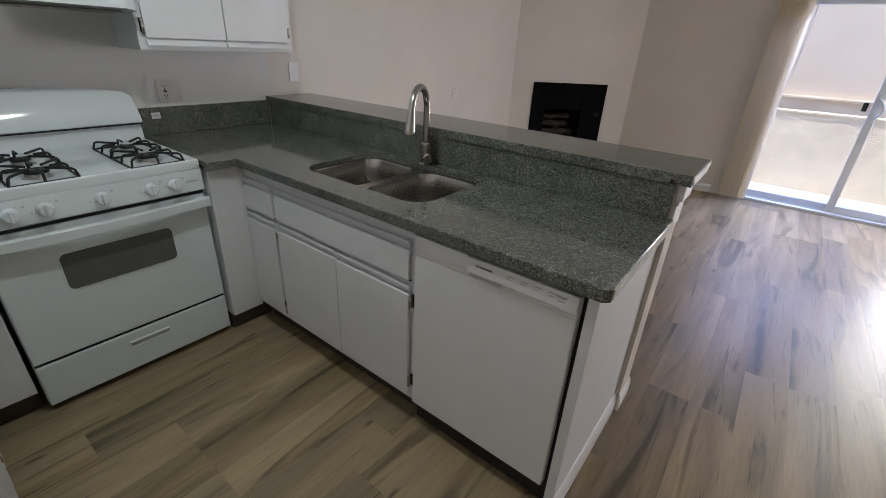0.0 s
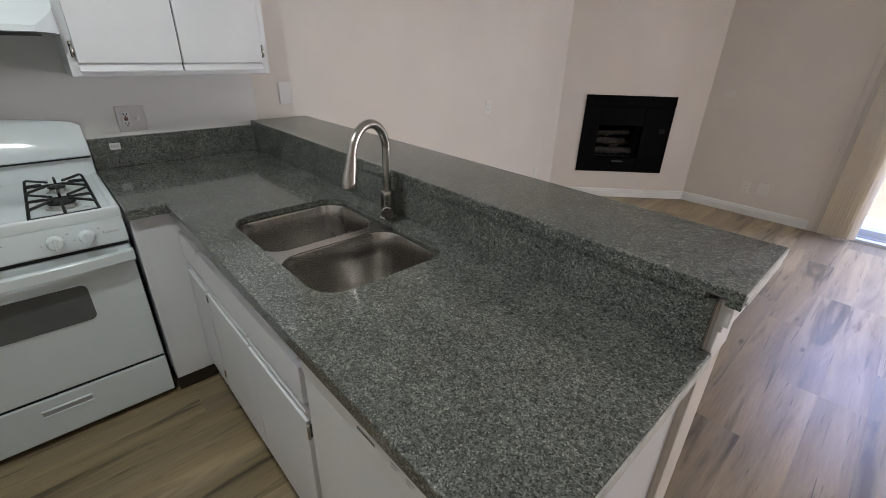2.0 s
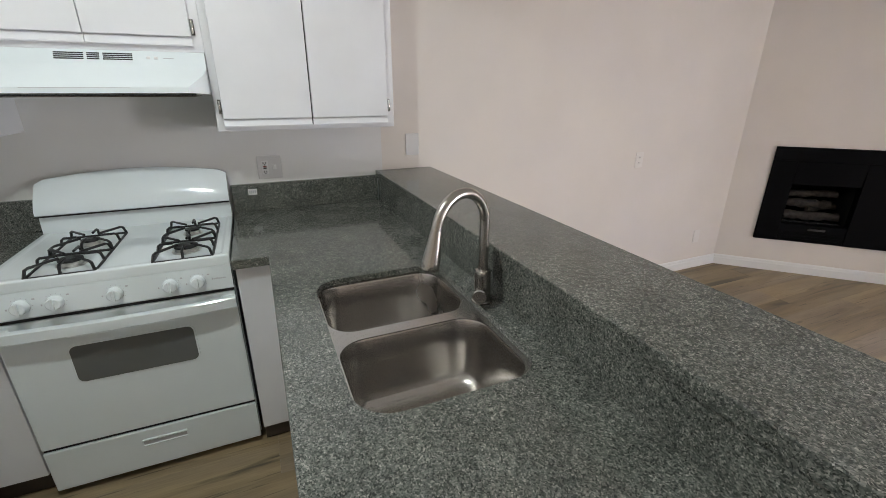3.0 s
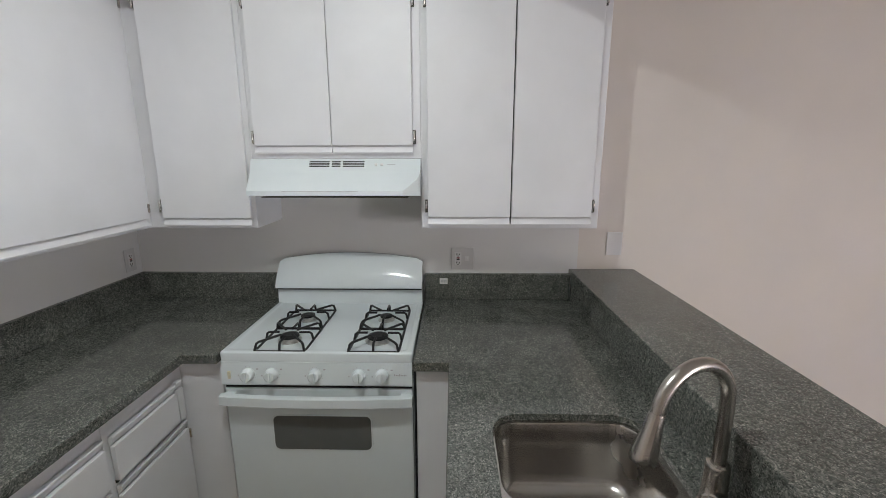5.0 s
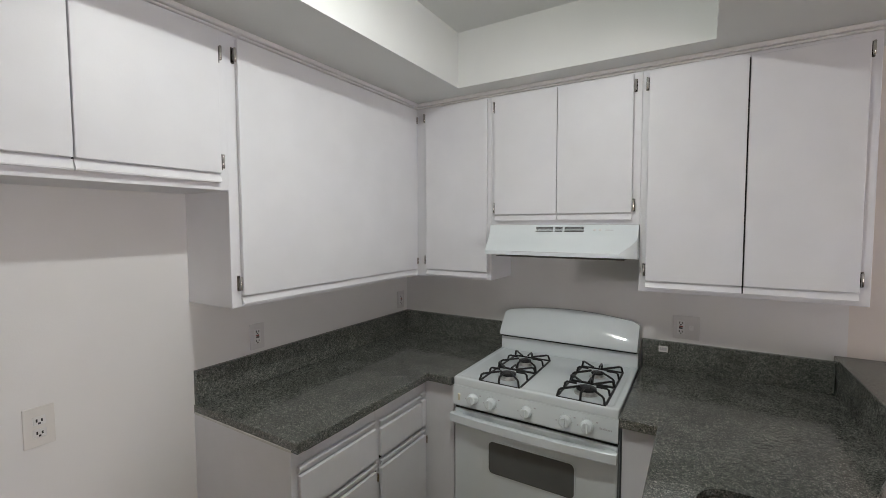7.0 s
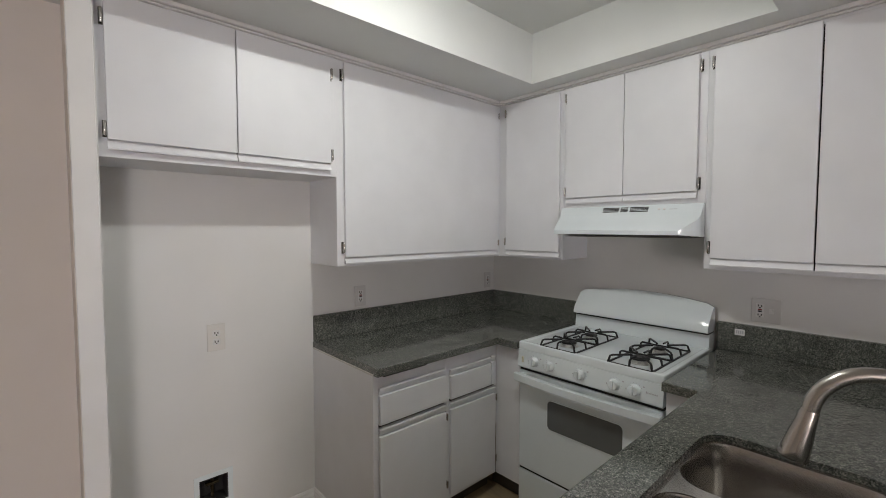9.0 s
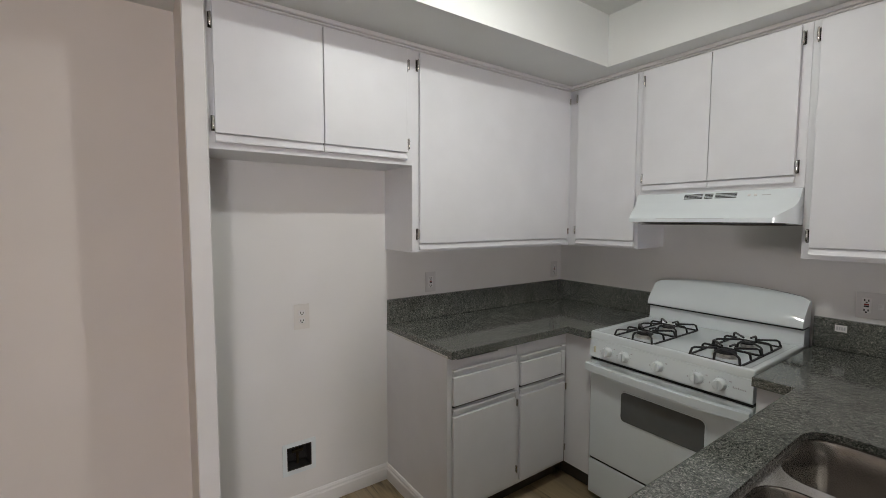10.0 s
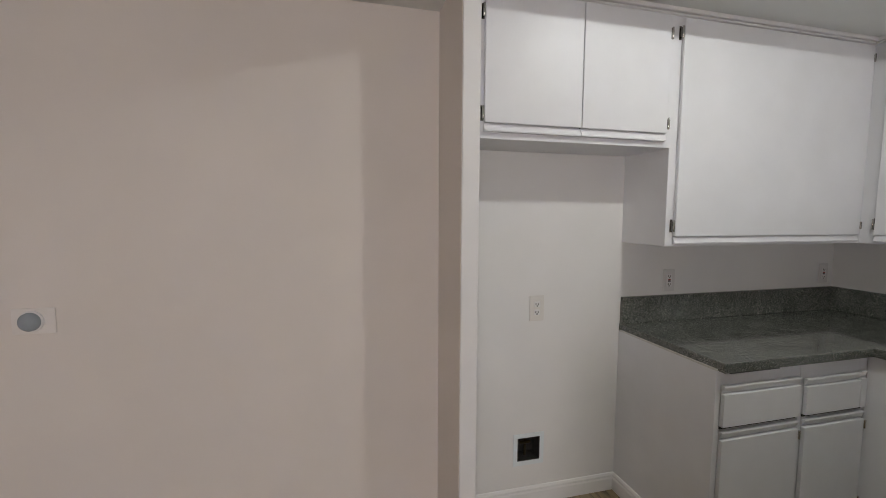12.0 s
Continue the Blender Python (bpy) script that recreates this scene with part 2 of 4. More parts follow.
let_light_through(VINYL, 0.72)
GLASS = glass_material("clear_glass", (0.97, 0.985, 0.98))
PLATE = material("greyed_plastic_plate", (0.63, 0.615, 0.605), 0.4, vary=0.05, bump=0.0)
RING = material("dull_burner_metal", (0.50, 0.50, 0.48), 0.45, 0.6, vary=0.3, scale=60, bump=0.1)
INK = material("dark_grey_print", (0.07, 0.07, 0.075), 0.5, vary=0.05, bump=0.0)
GREYMARK = material("light_grey_print_and_shade", (0.48, 0.48, 0.5), 0.5, vary=0.05, bump=0.0)
SLOT = material("socket_slot", (0.02, 0.02, 0.02), 0.5, bump=0.0)
BOXGREY = material("dark_grey_metal", (0.035, 0.032, 0.03), 0.5, vary=0.5, scale=30, bump=0.2)
SENSORGREY = material("grey_lens_plastic", (0.30, 0.34, 0.37), 0.15, vary=0.05, bump=0.0)
DIFFUSER = emitter("lit_white_diffuser", (1.0, 0.97, 0.93), 3.0)
RED = material("red_plastic", (0.22, 0.03, 0.025), 0.4, bump=0.0)
SWITCHCREAM = material("yellowed_plastic", (0.66, 0.62, 0.46), 0.4, vary=0.05, bump=0.0)
PAINTED = material("painted_over_slot", (0.40, 0.37, 0.34), 0.5, bump=0.0)
CREAMPLATE = material("cream_painted_plate", (0.74, 0.70, 0.66), 0.4, vary=0.04, bump=0.0)
IVORY = material("ivory_plastic", (0.70, 0.675, 0.64), 0.35, vary=0.04, bump=0.0)
BRASS = material("dull_brass", (0.10, 0.08, 0.05), 0.35, 1.0, vary=0.2, bump=0.0)


# ---- building helpers ----
def box(bm, x0, x1, y0, y1, z0, z1, bevel=0.0, segments=1, m=None):
    """Adds a box, with bevelled edges where asked."""
    r = bmesh.ops.create_cube(bm, size=1.0)
    vs = r["verts"]
    bmesh.ops.scale(bm, vec=(x1 - x0, y1 - y0, z1 - z0), verts=vs)
    bmesh.ops.translate(bm, vec=((x0 + x1) / 2, (y0 + y1) / 2, (z0 + z1) / 2), verts=vs)
    if bevel:
        es = list({e for v in vs for e in v.link_edges})
        out = bmesh.ops.bevel(bm, geom=es, offset=bevel, segments=segments, affect="EDGES", profile=0.5)
        vs = list({v for f in out["faces"] for v in f.verts} | {v for v in vs if v.is_valid})
    if m is not None:
        bmesh.ops.transform(bm, matrix=m, verts=vs)
    return bm


def boxes(*rows, bevel=0.0, m=None):
    bm = bmesh.new()
    for r in rows:
        box(bm, *r, bevel=bevel, m=m)
    return bm


def tube(bm, pts, r, n=8, radii=None):
    """A closed round rod along points, with rings turned along its way."""
    pts = [Vector(p) for p in pts]
    rings, side = [], None
    for i, p in enumerate(pts):
        d = (pts[min(i + 1, len(pts) - 1)] - pts[max(i - 1, 0)]).normalized()
        if side is None:
            side = d.orthogonal().normalized()
        side = (side - d * side.dot(d)).normalized()
        up = d.cross(side)
        rr = radii[i] if radii else r
        rings.append([bm.verts.new(p + (side * math.cos(a) + up * math.sin(a)) * rr) for a in (2 * math.pi * k / n for k in range(n))])
    for a, b in zip(rings, rings[1:]):
        for k in range(n):
            bm.faces.new((a[k], a[(k + 1) % n], b[(k + 1) % n], b[k])).smooth = True
    bm.faces.new(rings[0][::-1])
    bm.faces.new(rings[-1])
    return bm


def lathe(bm, profile, n=24, m=None):
    """Turns (radius, height) rows round z."""
    rings = []
    for r, z in profile:
        rings.append([bm.verts.new((r * math.cos(2 * math.pi * k / n), r * math.sin(2 * math.pi * k / n), z)) for k in range(n)])
    for a, b in zip(rings, rings[1:]):
        for k in range(n):
            bm.faces.new((a[k], a[(k + 1) % n], b[(k + 1) % n], b[k])).smooth = True
    bm.faces.new(rings[0][::-1])
    bm.faces.new(rings[-1])
    if m is not None:
        bmesh.ops.transform(bm, matrix=m, verts=[v for r in rings for v in r])
    return bm


def loft(bm, rings, smooth=False):
    """Joins closed rings of equally many points, with caps."""
    made = [[bm.verts.new(p) for p in ring] for ring in rings]
    for a, b in zip(made, made[1:]):
        for k in range(len(a)):
            bm.faces.new((a[k], a[(k + 1) % len(a)], b[(k + 1) % len(a)], b[k])).smooth = smooth
    bm.faces.new(made[0][::-1])
    bm.faces.new(made[-1])
    return bm


def rounded(x0, x1, y0, y1, r, n=6):
    """The outline of a rectangle with round corners, anticlockwise."""
    out = []
    for cx, cy, a in ((x1 - r, y1 - r, 0), (x0 + r, y1 - r, 90), (x0 + r, y0 + r, 180), (x1 - r, y0 + r, 270)):
        out += [(cx + r * math.cos(radians(a + 90 * k / n)), cy + r * math.sin(radians(a + 90 * k / n))) for k in range(n + 1)]
    return out


def slab(outline, z0, z1, holes=(), soft=0.0):
    """A plate of any outline with holes through it; its outer edges softened."""
    bm = bmesh.new()
    loops = []
    for loop in (outline, *holes):
        vs = [bm.verts.new((x, y, z1)) for x, y in loop]
        loops.append(vs)
        for a, b in zip(vs, vs[1:] + vs[:1]):
            bm.edges.new((a, b))
    bmesh.ops.triangle_fill(bm, use_beauty=True, use_dissolve=False, edges=list(bm.edges))
    top = list(bm.faces)
    for f in top:
        if f.normal.z < 0:
            f.normal_flip()
    low = {v: bm.verts.new((v.co.x, v.co.y, z0)) for v in list(bm.verts)}
    for f in top:
        bm.faces.new([low[v] for v in f.verts][::-1])
    for vs in loops:
        for a, b in zip(vs, vs[1:] + vs[:1]):
            bm.faces.new((a, b, low[b], low[a]))
    bmesh.ops.recalc_face_normals(bm, faces=bm.faces)
    if soft:
        outer = set(loops[0])
        es = [e for e in bm.edges if e.verts[0] in outer and e.verts[1] in outer and len(e.link_faces) == 2 and e.calc_face_angle() > 0.8]
        bmesh.ops.bevel(bm, geom=es, offset=soft, segments=2, affect="EDGES", profile=0.5)
    return bm


def mesh_object(name, bm, mat):
    bmesh.ops.recalc_face_normals(bm, faces=bm.faces)
    for e in bm.edges:
        e.smooth = len(e.link_faces) == 2 and e.calc_face_angle() < 0.6
    me = bpy.data.meshes.new(name)
    bm.to_mesh(me)
    bm.free()
    me.materials.append(mat)
    return new(name, me)


BASES = {}


def thing(name, base, label, category, group=""):
    ob = new(name)
    ob.location, ob.empty_display_size = base, 0.05
    BASES[ob.name] = Matrix.Translation(base).inverted()
    return tagged(ob, label, category, group)


def part(name, bm, mat, parent, label=""):
    """One mesh under a thing or under a part; its points are given in the world."""
    ob = mesh_object(name, bm, mat)
    ob.parent = parent
    if parent.name in BASES:
        ob.matrix_parent_inverse = BASES[parent.name]
    return tagged(ob, label)


def setting(name, bm, mat, label, category):
    return tagged(mesh_object(name, bm, mat), label, category, kind="structure")


def text_part(name, words, size, m, mat, parent):
    """Flat lettering in the built-in font, turned into a mesh."""
    cu = bpy.data.curves.new(name, "FONT")
    cu.body, cu.size, cu.extrude, cu.align_x, cu.align_y = words, size, 0.0003, "CENTER", "CENTER"
    tmp = new("tmp_text", cu)
    me = bpy.data.meshes.new_from_object(tmp.evaluated_get(bpy.context.evaluated_depsgraph_get()))
    bpy.data.objects.remove(tmp)
    me.transform(m)
    me.materials.clear()
    me.materials.append(mat)
    ob = new(name, me)
    ob.parent = parent
    if parent.name in BASES:
        ob.matrix_parent_inverse = BASES[parent.name]
    return ob


# ---- the large structure ----
WX, SY, NY, EX = -2.51, -0.265, 6.26, 2.7      # inner faces of the west, south, north and east walls
LOW, HIGH = 2.375, 2.66                        # dropped ceiling and raised kitchen ceiling
T = 0.14

setting("subfloor", boxes((WX - T, EX + T, SY - T, NY + T, -0.2, -0.012)), TOE, "dark underlay beneath the plank floor", "floor")
setting("wall_west_kitchen", boxes((WX - T, WX, SY, 2.07, 0, HIGH)), KWALL, "white painted kitchen wall behind the range", "wall")
setting("wall_west", boxes((WX - T, WX, 2.07, 5.2, 0, HIGH)), LWALL, "cream painted living room wall", "wall")
BX0, BX1, BZ0, BZ1 = -0.560, -0.436, 0.231, 0.354   # hole of the water supply box
bm = slab([(WX - T, 0), (-0.02, 0), (-0.02, HIGH), (WX - T, HIGH)], -SY, T - SY, [[(BX0, BZ0), (BX1, BZ0), (BX1, BZ1), (BX0, BZ1)]])
bmesh.ops.transform(bm, matrix=Matrix.Rotation(radians(90), 4, "X"), verts=bm.verts)
setting("wall_south_kitchen", bm, KWALL, "white painted kitchen wall behind the counter", "wall")
setting("wall_south", boxes((-0.02, EX + T, SY - T, SY, 0, HIGH)), LWALL, "cream painted wall beside the refrigerator recess", "wall")
# unseen east wall, added to close the room
setting("wall_east_closing", boxes((EX, EX + T, SY, NY, 0, HIGH)), LWALL, "plain cream painted wall added to close the unseen east side", "wall")
OX0, OX1, OZ = -0.12, 2.46, 2.06               # opening of the sliding door
setting("wall_north", boxes((-1.45, OX0, NY, NY + T, 0, HIGH), (OX1, EX + T, NY, NY + T, 0, HIGH), (OX0, OX1, NY, NY + T, OZ, HIGH)),
        LWALL, "cream painted wall round the sliding door", "wall")
# corner wall set at 45 degrees, with the fireplace opening through it
DIAG = Matrix.Translation((-2.51, 5.2, 0)) @ Matrix.Rotation(radians(45), 4, "Z")
DL = 1.06 * math.sqrt(2)
FX0, FX1, FZ0, FZ1 = 0.265, 1.187, 0.288, 1.083
bm = slab([(0, 0), (DL, 0), (DL, HIGH), (0, HIGH)], -T, 0, [[(FX0 + 0.03, FZ0 + 0.03), (FX1 - 0.03, FZ0 + 0.03), (FX1 - 0.03, FZ1 - 0.03), (FX0 + 0.03, FZ1 - 0.03)]])
bmesh.ops.transform(bm, matrix=DIAG @ Matrix.Rotation(radians(90), 4, "X"), verts=bm.verts)
setting("wall_corner", bm, LWALL, "cream painted diagonal wall holding the fireplace", "wall")
setting("wall_closing", boxes((WX - T, WX - 0.02, 5.2, NY + T, 0, HIGH), (WX - T, -1.45, NY + 0.02, NY + T, 0, HIGH)), LWALL, "plain wall behind the fireplace", "wall")
# end wall of the refrigerator recess
setting("wall_recess_end", boxes((-0.090, -0.0205, SY, 0.078, 0, LOW)), LWALL, "short cream wall ending the refrigerator recess", "wall")
setting("trim_recess_end", boxes((-0.091, -0.0225, 0.078, 0.086, 0, LOW), bevel=0.002), TRIM, "white end board on the short wall", "trim")
setting("trim_recess_side", boxes((-0.095, -0.090, SY, 0.078, 0, LOW)), KWALL, "white painted inner side of the recess", "trim")
# ceiling: dropped part with an opening, raised box above the kitchen
TX0, TX1, TY0, TY1 = -2.07, -0.30, 0.40, 1.55
setting("ceiling", boxes((WX, TX0, SY, TY1, LOW, HIGH + 0.1), (TX0, TX1, SY, TY0, LOW, HIGH + 0.1), (TX1, EX, SY, TY1, LOW, HIGH + 0.1),
        (WX, EX, TY1, NY, LOW, HIGH + 0.1), (TX0, TX1, TY0, TY1, HIGH, HIGH + 0.1)), CEIL, "white dropped ceiling with a raised box over the kitchen", "ceiling")


def baseboard(name, x0, y0, x1, y1, label="white moulded baseboard along the wall"):
    """Runs from one point to the other with the room on its right hand; foot, face and rounded top."""
    d = Vector((x1 - x0, y1 - y0, 0))
    m = Matrix.Translation((x0, y0, 0)) @ Matrix.Rotation(math.atan2(d.y, d.x), 4, "Z")
    prof = ((0, 0), (-0.014, 0), (-0.014, 0.062), (-0.010, 0.070), (-0.010, 0.080), (-0.005, 0.09), (0, 0.092))
    bm = loft(bmesh.new(), [[m @ Vector((x, y, z)) for y, z in prof] for x in (0, d.length)])
    return setting(name, bm, TRIM, label, "baseboard")


baseboard("baseboard_recess", -0.095, SY, -1.006, SY)
baseboard("baseboard_south", EX, SY, -0.02, SY)
baseboard("baseboard_recess_end", -0.0205, SY, -0.0205, 0.086)
baseboard("baseboard_west", WX, 2.2, WX, 5.2)
baseboard("baseboard_corner", -2.51, 5.2, -1.45, NY)
baseboard("baseboard_north", -1.45, NY, -0.305, NY)
baseboard("baseboard_east", EX, NY, EX, SY)

# half-height wall under the bar, with its end in view
setting("wall_bar", boxes((WX, -0.055, 2.058, 2.205, 0, 1.040)), LWALL, "cream half-height wall carrying the bar top", "wall")
setting("trim_bar_end", boxes((-0.055, -0.044, 2.062, 2.203, 0.868, 0.978), (-0.055, -0.030, 2.060, 2.203, 0.978, 1.0405), (-0.055, -0.038, 2.061, 2.203, 0.962, 0.978), bevel=0.002), TRIM, "white bracket board under the end of the bar", "trim")
setting("trim_bar_end_lower", boxes((-0.055, -0.049, 2.062, 2.203, 0.092, 0.868), bevel=0.001), LWALL, "cream painted end of the half-height wall", "trim")
baseboard("baseboard_bar_end", -0.052, 2.062, -0.052, 2.215)
baseboard("baseboard_bar", -0.04, 2.205, WX, 2.205)

# ---- kitchen: cabinets ----
# A door or drawer front is given by the run it lies on: "w" faces east, "s" faces north, "p" faces south.
def placed(run, u0, u1, v0, v1, z0, z1):
    """Box limits from along-run u, out-of-face v and height z."""
    if run[0] == "w":
        return (run[1] + v0, run[1] + v1, u0, u1, z0, z1)
    if run[0] == "s":
        return (u0, u1, run[1] + v0, run[1] + v1, z0, z1)
    return (u0, u1, run[1] - v1, run[1] - v0, z0, z1)


def front(name, run, u0, u1, z0, z1, parent, lip, label=""):
    """A slab front with a sloped finger-pull rail along its top or bottom edge."""
    lift = 0.034
    a, b = (z0 + lift, z1) if lip == "bottom" else (z0, z1 - lift)
    ob = part(name, box(bmesh.new(), *placed(run, u0, u1, 0.004, 0.021, a, b), bevel=0.0025, segments=2), CAB, parent, label)
    za, zb = (z0, z0 + lift - 0.003) if lip == "bottom" else (z1, z1 - lift + 0.003)
    rim = 0.005 if lip == "bottom" else -0.005
    rings = []
    for u in (u0, u1):
        ring = []
        for v, z in ((0.004, za), (0.019, za), (0.020, za + rim), (0.0065, zb), (0.004, zb)):
            lim = placed(run, u, u, v, v, z, z)
            ring.append((lim[0], lim[2], lim[4]))
        rings.append(ring)
    bm = loft(bmesh.new(), rings)
    part("finger_pull", bm, CAB, ob)
    return ob


def hinge(run, u, z, parent, tall=0.058):
    """An exposed hinge: a dark worn leaf behind a bright rounded knuckle."""
    bm = bmesh.new()
    box(bm, *placed(run, u - 0.0065, u + 0.0065, 0.001, 0.0045, z - tall / 2, z + tall / 2), bevel=0.0012)
    box(bm, *placed(run, u - 0.003, u + 0.003, 0.0045, 0.017, z - tall * 0.36, z + tall * 0.36))
    part("hinge", bm, CHROME, parent, "worn chrome hinge")
    c = placed(run, u, u, 0.020, 0.020, z, z)
    part("hinge_knuckle", tube(bmesh.new(), [(c[0], c[2], z + tall * k) for k in (-0.44, -0.40, 0.40, 0.44)], 0, 8, [0.003, 0.0048, 0.0048, 0.003]), POLISHED, parent, "bright hinge knuckle")


def gap(run, u0, u1, z0, z1, parent):
    """A black strip put in for the shade of the open gap between two fronts."""
    part("joint_shade", boxes(placed(run, u0, u1, 0.001, 0.0055, z0, z1)), BLACK, parent, "black strip for the shade between two fronts")


UB, UT = 1.344, 2.348                     # bottom and top of the wall cabinets
WEST, SOUTH, FRIDGE = ("w", -2.222), ("s", 0.03), ("s", 0.034)
PEN, LBASE = ("p", 1.440), ("s", 0.326)


def cabinet(name, base, rows, label):
    ob = thing(name, base, label, "cabinet", {"wall_cabinet": "wall cabinets round the kitchen", "base_cabinet": "base cabinets under the counters"}.get(name, ""))
    part("body", boxes(*rows, bevel=0.0015), CAB, ob)
    return ob


c = cabinet("wall_cabinet", (-2.36, 0.28, UB), [(WX, -2.222, 0.0301, 0.524, UB, UT)], "white painted narrow wall cabinet with one closed door")
d = front("door", WEST, 0.102, 0.505, UB + 0.012, UT - 0.012, c, "bottom")
for z in (1.445, 2.285):
    hinge(WEST, 0.095, z, d)
c = cabinet("wall_cabinet", (-2.36, 0.9, 1.653), [(WX, -2.222, 0.5245, 1.2745, 1.653, UT)], "white painted short wall cabinet above the range hood")
d = front("door", WEST, 0.551, 0.8885, 1.675, UT - 0.01, c, "bottom")
for z in (1.744, 2.287):
    hinge(WEST, 0.545, z, d)
gap(WEST, 0.8885, 0.8915, 1.71, UT - 0.02, c)
d = front("door", WEST, 0.8915, 1.240, 1.675, UT - 0.01, c, "bottom")
for z in (1.744, 2.287):
    hinge(WEST, 1.247, z, d)
c = cabinet("wall_cabinet", (-2.36, 1.67, UB), [(WX, -2.222, 1.275, 2.062, UB, UT)], "white painted wall cabinet with two closed doors")
d = front("door", WEST, 1.304, 1.668, UB + 0.018, UT - 0.012, c, "bottom")
for z in (1.445, 2.285):
    hinge(WEST, 1.296, z, d)
d = front("door", WEST, 1.674, 2.027, UB + 0.018, UT - 0.018, c, "bottom")
for z in (1.445, 2.285):
    hinge(WEST, 2.034, z, d)
part("door_gap", boxes((-2.2215, -2.2195, 1.668, 1.674, UB + 0.02, UT - 0.02)), BLACK, c, "dark gap between the doors")
c = cabinet("wall_cabinet", (-1.6, -0.1, UB), [(WX, -1.001, SY, 0.03, UB, UT)], "white painted wide wall cabinet with one large closed door")
d = front("door", SOUTH, -2.185, -1.038, UB + 0.012, UT - 0.012, c, "bottom")
for z in (1.437, 2.276):
    hinge(SOUTH, -1.029, z, d)
    hinge(SOUTH, -2.193, z, d, 0.045)
c = cabinet("refrigerator_cabinet", (-0.55, -0.1, 1.782), [(-1.0005, -0.0955, SY, 0.034, 1.782, UT)], "white painted cabinet above the empty refrigerator recess")
d = front("door", FRIDGE, -0.5432, -0.122, 1.808, UT - 0.010, c, "bottom")
for z in (1.878, 2.258):
    hinge(FRIDGE, -0.1155, z, d)
gap(FRIDGE, -0.5472, -0.5432, 1.84, UT - 0.02, c)
d = front("door", FRIDGE, -0.964, -0.5472, 1.808, UT - 0.010, c, "bottom")
for z in (1.883, 2.262):
    hinge(FRIDGE, -0.971, z, d)
setting("trim_cornice_west", boxes((WX, -2.210, 0.0, 2.066, UT, 2.357), (WX, -2.196, 0.0, 2.070, 2.357, LOW), bevel=0.003), TRIM, "white cornice above the wall cabinets", "trim")
setting("trim_cornice_south", boxes((-2.210, -0.105, SY, 0.042, UT, 2.357), (-2.196, -0.105, SY, 0.056, 2.357, LOW),
        bevel=0.003), TRIM, "white cornice above the wall cabinets", "trim")

# base units along the south wall
KICK = 0.10
c = cabinet("base_cabinet", (-1.23, 0.05, 0), [(-1.455, -1.014, SY, 0.326, KICK, 0.874)], "white painted base cabinet with one drawer over one door")
front("drawer_front", LBASE, -1.440, -1.034, 0.642, 0.812, c, "top")
gap(LBASE, -1.438, -1.036, 0.630, 0.6415, c)
d = front("door", LBASE, -1.440, -1.034, KICK + 0.03, 0.622, c, "top")
for z in (0.2, 0.56):
    hinge(LBASE, -1.447, z, d, 0.045)
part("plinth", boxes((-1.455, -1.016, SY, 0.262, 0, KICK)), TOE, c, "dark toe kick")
part("counter_gap", boxes((-1.30, -1.05, 0.327, 0.354, 0.866, 0.8755)), BLACK, c, "dark gap under the counter")
part("end_panel", boxes((-1.0135, -1.006, SY, 0.330, 0.0, 0.874), bevel=0.001), CAB, c)
c = cabinet("base_cabinet", (-1.65, 0.05, 0), [(-1.852, -1.4555, SY, 0.326, KICK, 0.874)], "white painted narrow base cabinet with drawer and door")
front("drawer_front", LBASE, -1.786, -1.474, 0.642, 0.800, c, "top")
front("filler_strip", LBASE, -1.826, -1.792, 0.642, 0.806, c, "top")
gap(LBASE, -1.824, -1.476, 0.630, 0.6415, c)
d = front("door", LBASE, -1.826, -1.474, KICK + 0.03, 0.622, c, "top")
for z in (0.2, 0.56):
    hinge(LBASE, -1.834, z, d, 0.045)
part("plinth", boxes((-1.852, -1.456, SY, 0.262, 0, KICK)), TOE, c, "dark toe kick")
c = cabinet("corner_filler", (-2.0, 0.41, 0), [(-2.4, -1.8525, 0.326, 0.496, KICK, 0.874)], "white painted filler panel beside the range")
part("plinth", boxes((-2.4, -1.90, 0.262, 0.496, 0, KICK)), TOE, c, "dark toe kick")
baseboard("baseboard_cabinet_end", -1.006, SY, -1.006, 0.33)

# units of the peninsula
c = cabinet("corner_filler", (-2.0, 1.36, 0), [(-2.4, -1.80, 1.277, 1.4395, 0.095, 0.874)], "white painted filler panel beside the range")
part("plinth", boxes((-2.4, -1.84, 1.279, 1.50, 0, 0.095)), TOE, c, "dark toe kick")
c = cabinet("base_cabinet", (-1.66, 1.7, 0), [(-1.80, -1.540, 1.44, 2.05, 0.11, 0.874)], "white painted very narrow base cabinet with drawer and door")
front("drawer_front", PEN, -1.783, -1.548, 0.672, 0.824, c, "top")
gap(PEN, -1.781, -1.550, 0.662, 0.6715, c)
d = front("door", PEN, -1.783, -1.548, 0.145, 0.650, c, "top")
part("plinth", boxes((-1.80, -1.541, 1.50, 2.05, 0, 0.11)), TOE, c, "dark toe kick")
c = cabinet("sink_cabinet", (-1.12, 1.7, 0), [(-1.5395, -0.692, 1.44, 2.05, 0.11, 0.655), (-1.5395, -1.46, 1.44, 2.05, 0.655, 0.874),
        (-0.77, -0.692, 1.44, 2.05, 0.655, 0.874), (-1.46, -0.77, 1.44, 1.50, 0.655, 0.874)], "white painted sink cabinet with false front and two doors")
front("false_front", PEN, -1.528, -0.712, 0.672, 0.824, c, "top")
gap(PEN, -1.526, -0.714, 0.663, 0.6715, c)
gap(PEN, -1.116, -1.112, 0.15, 0.63, c)
d = front("door", PEN, -1.528, -1.116, 0.145, 0.652, c, "top")
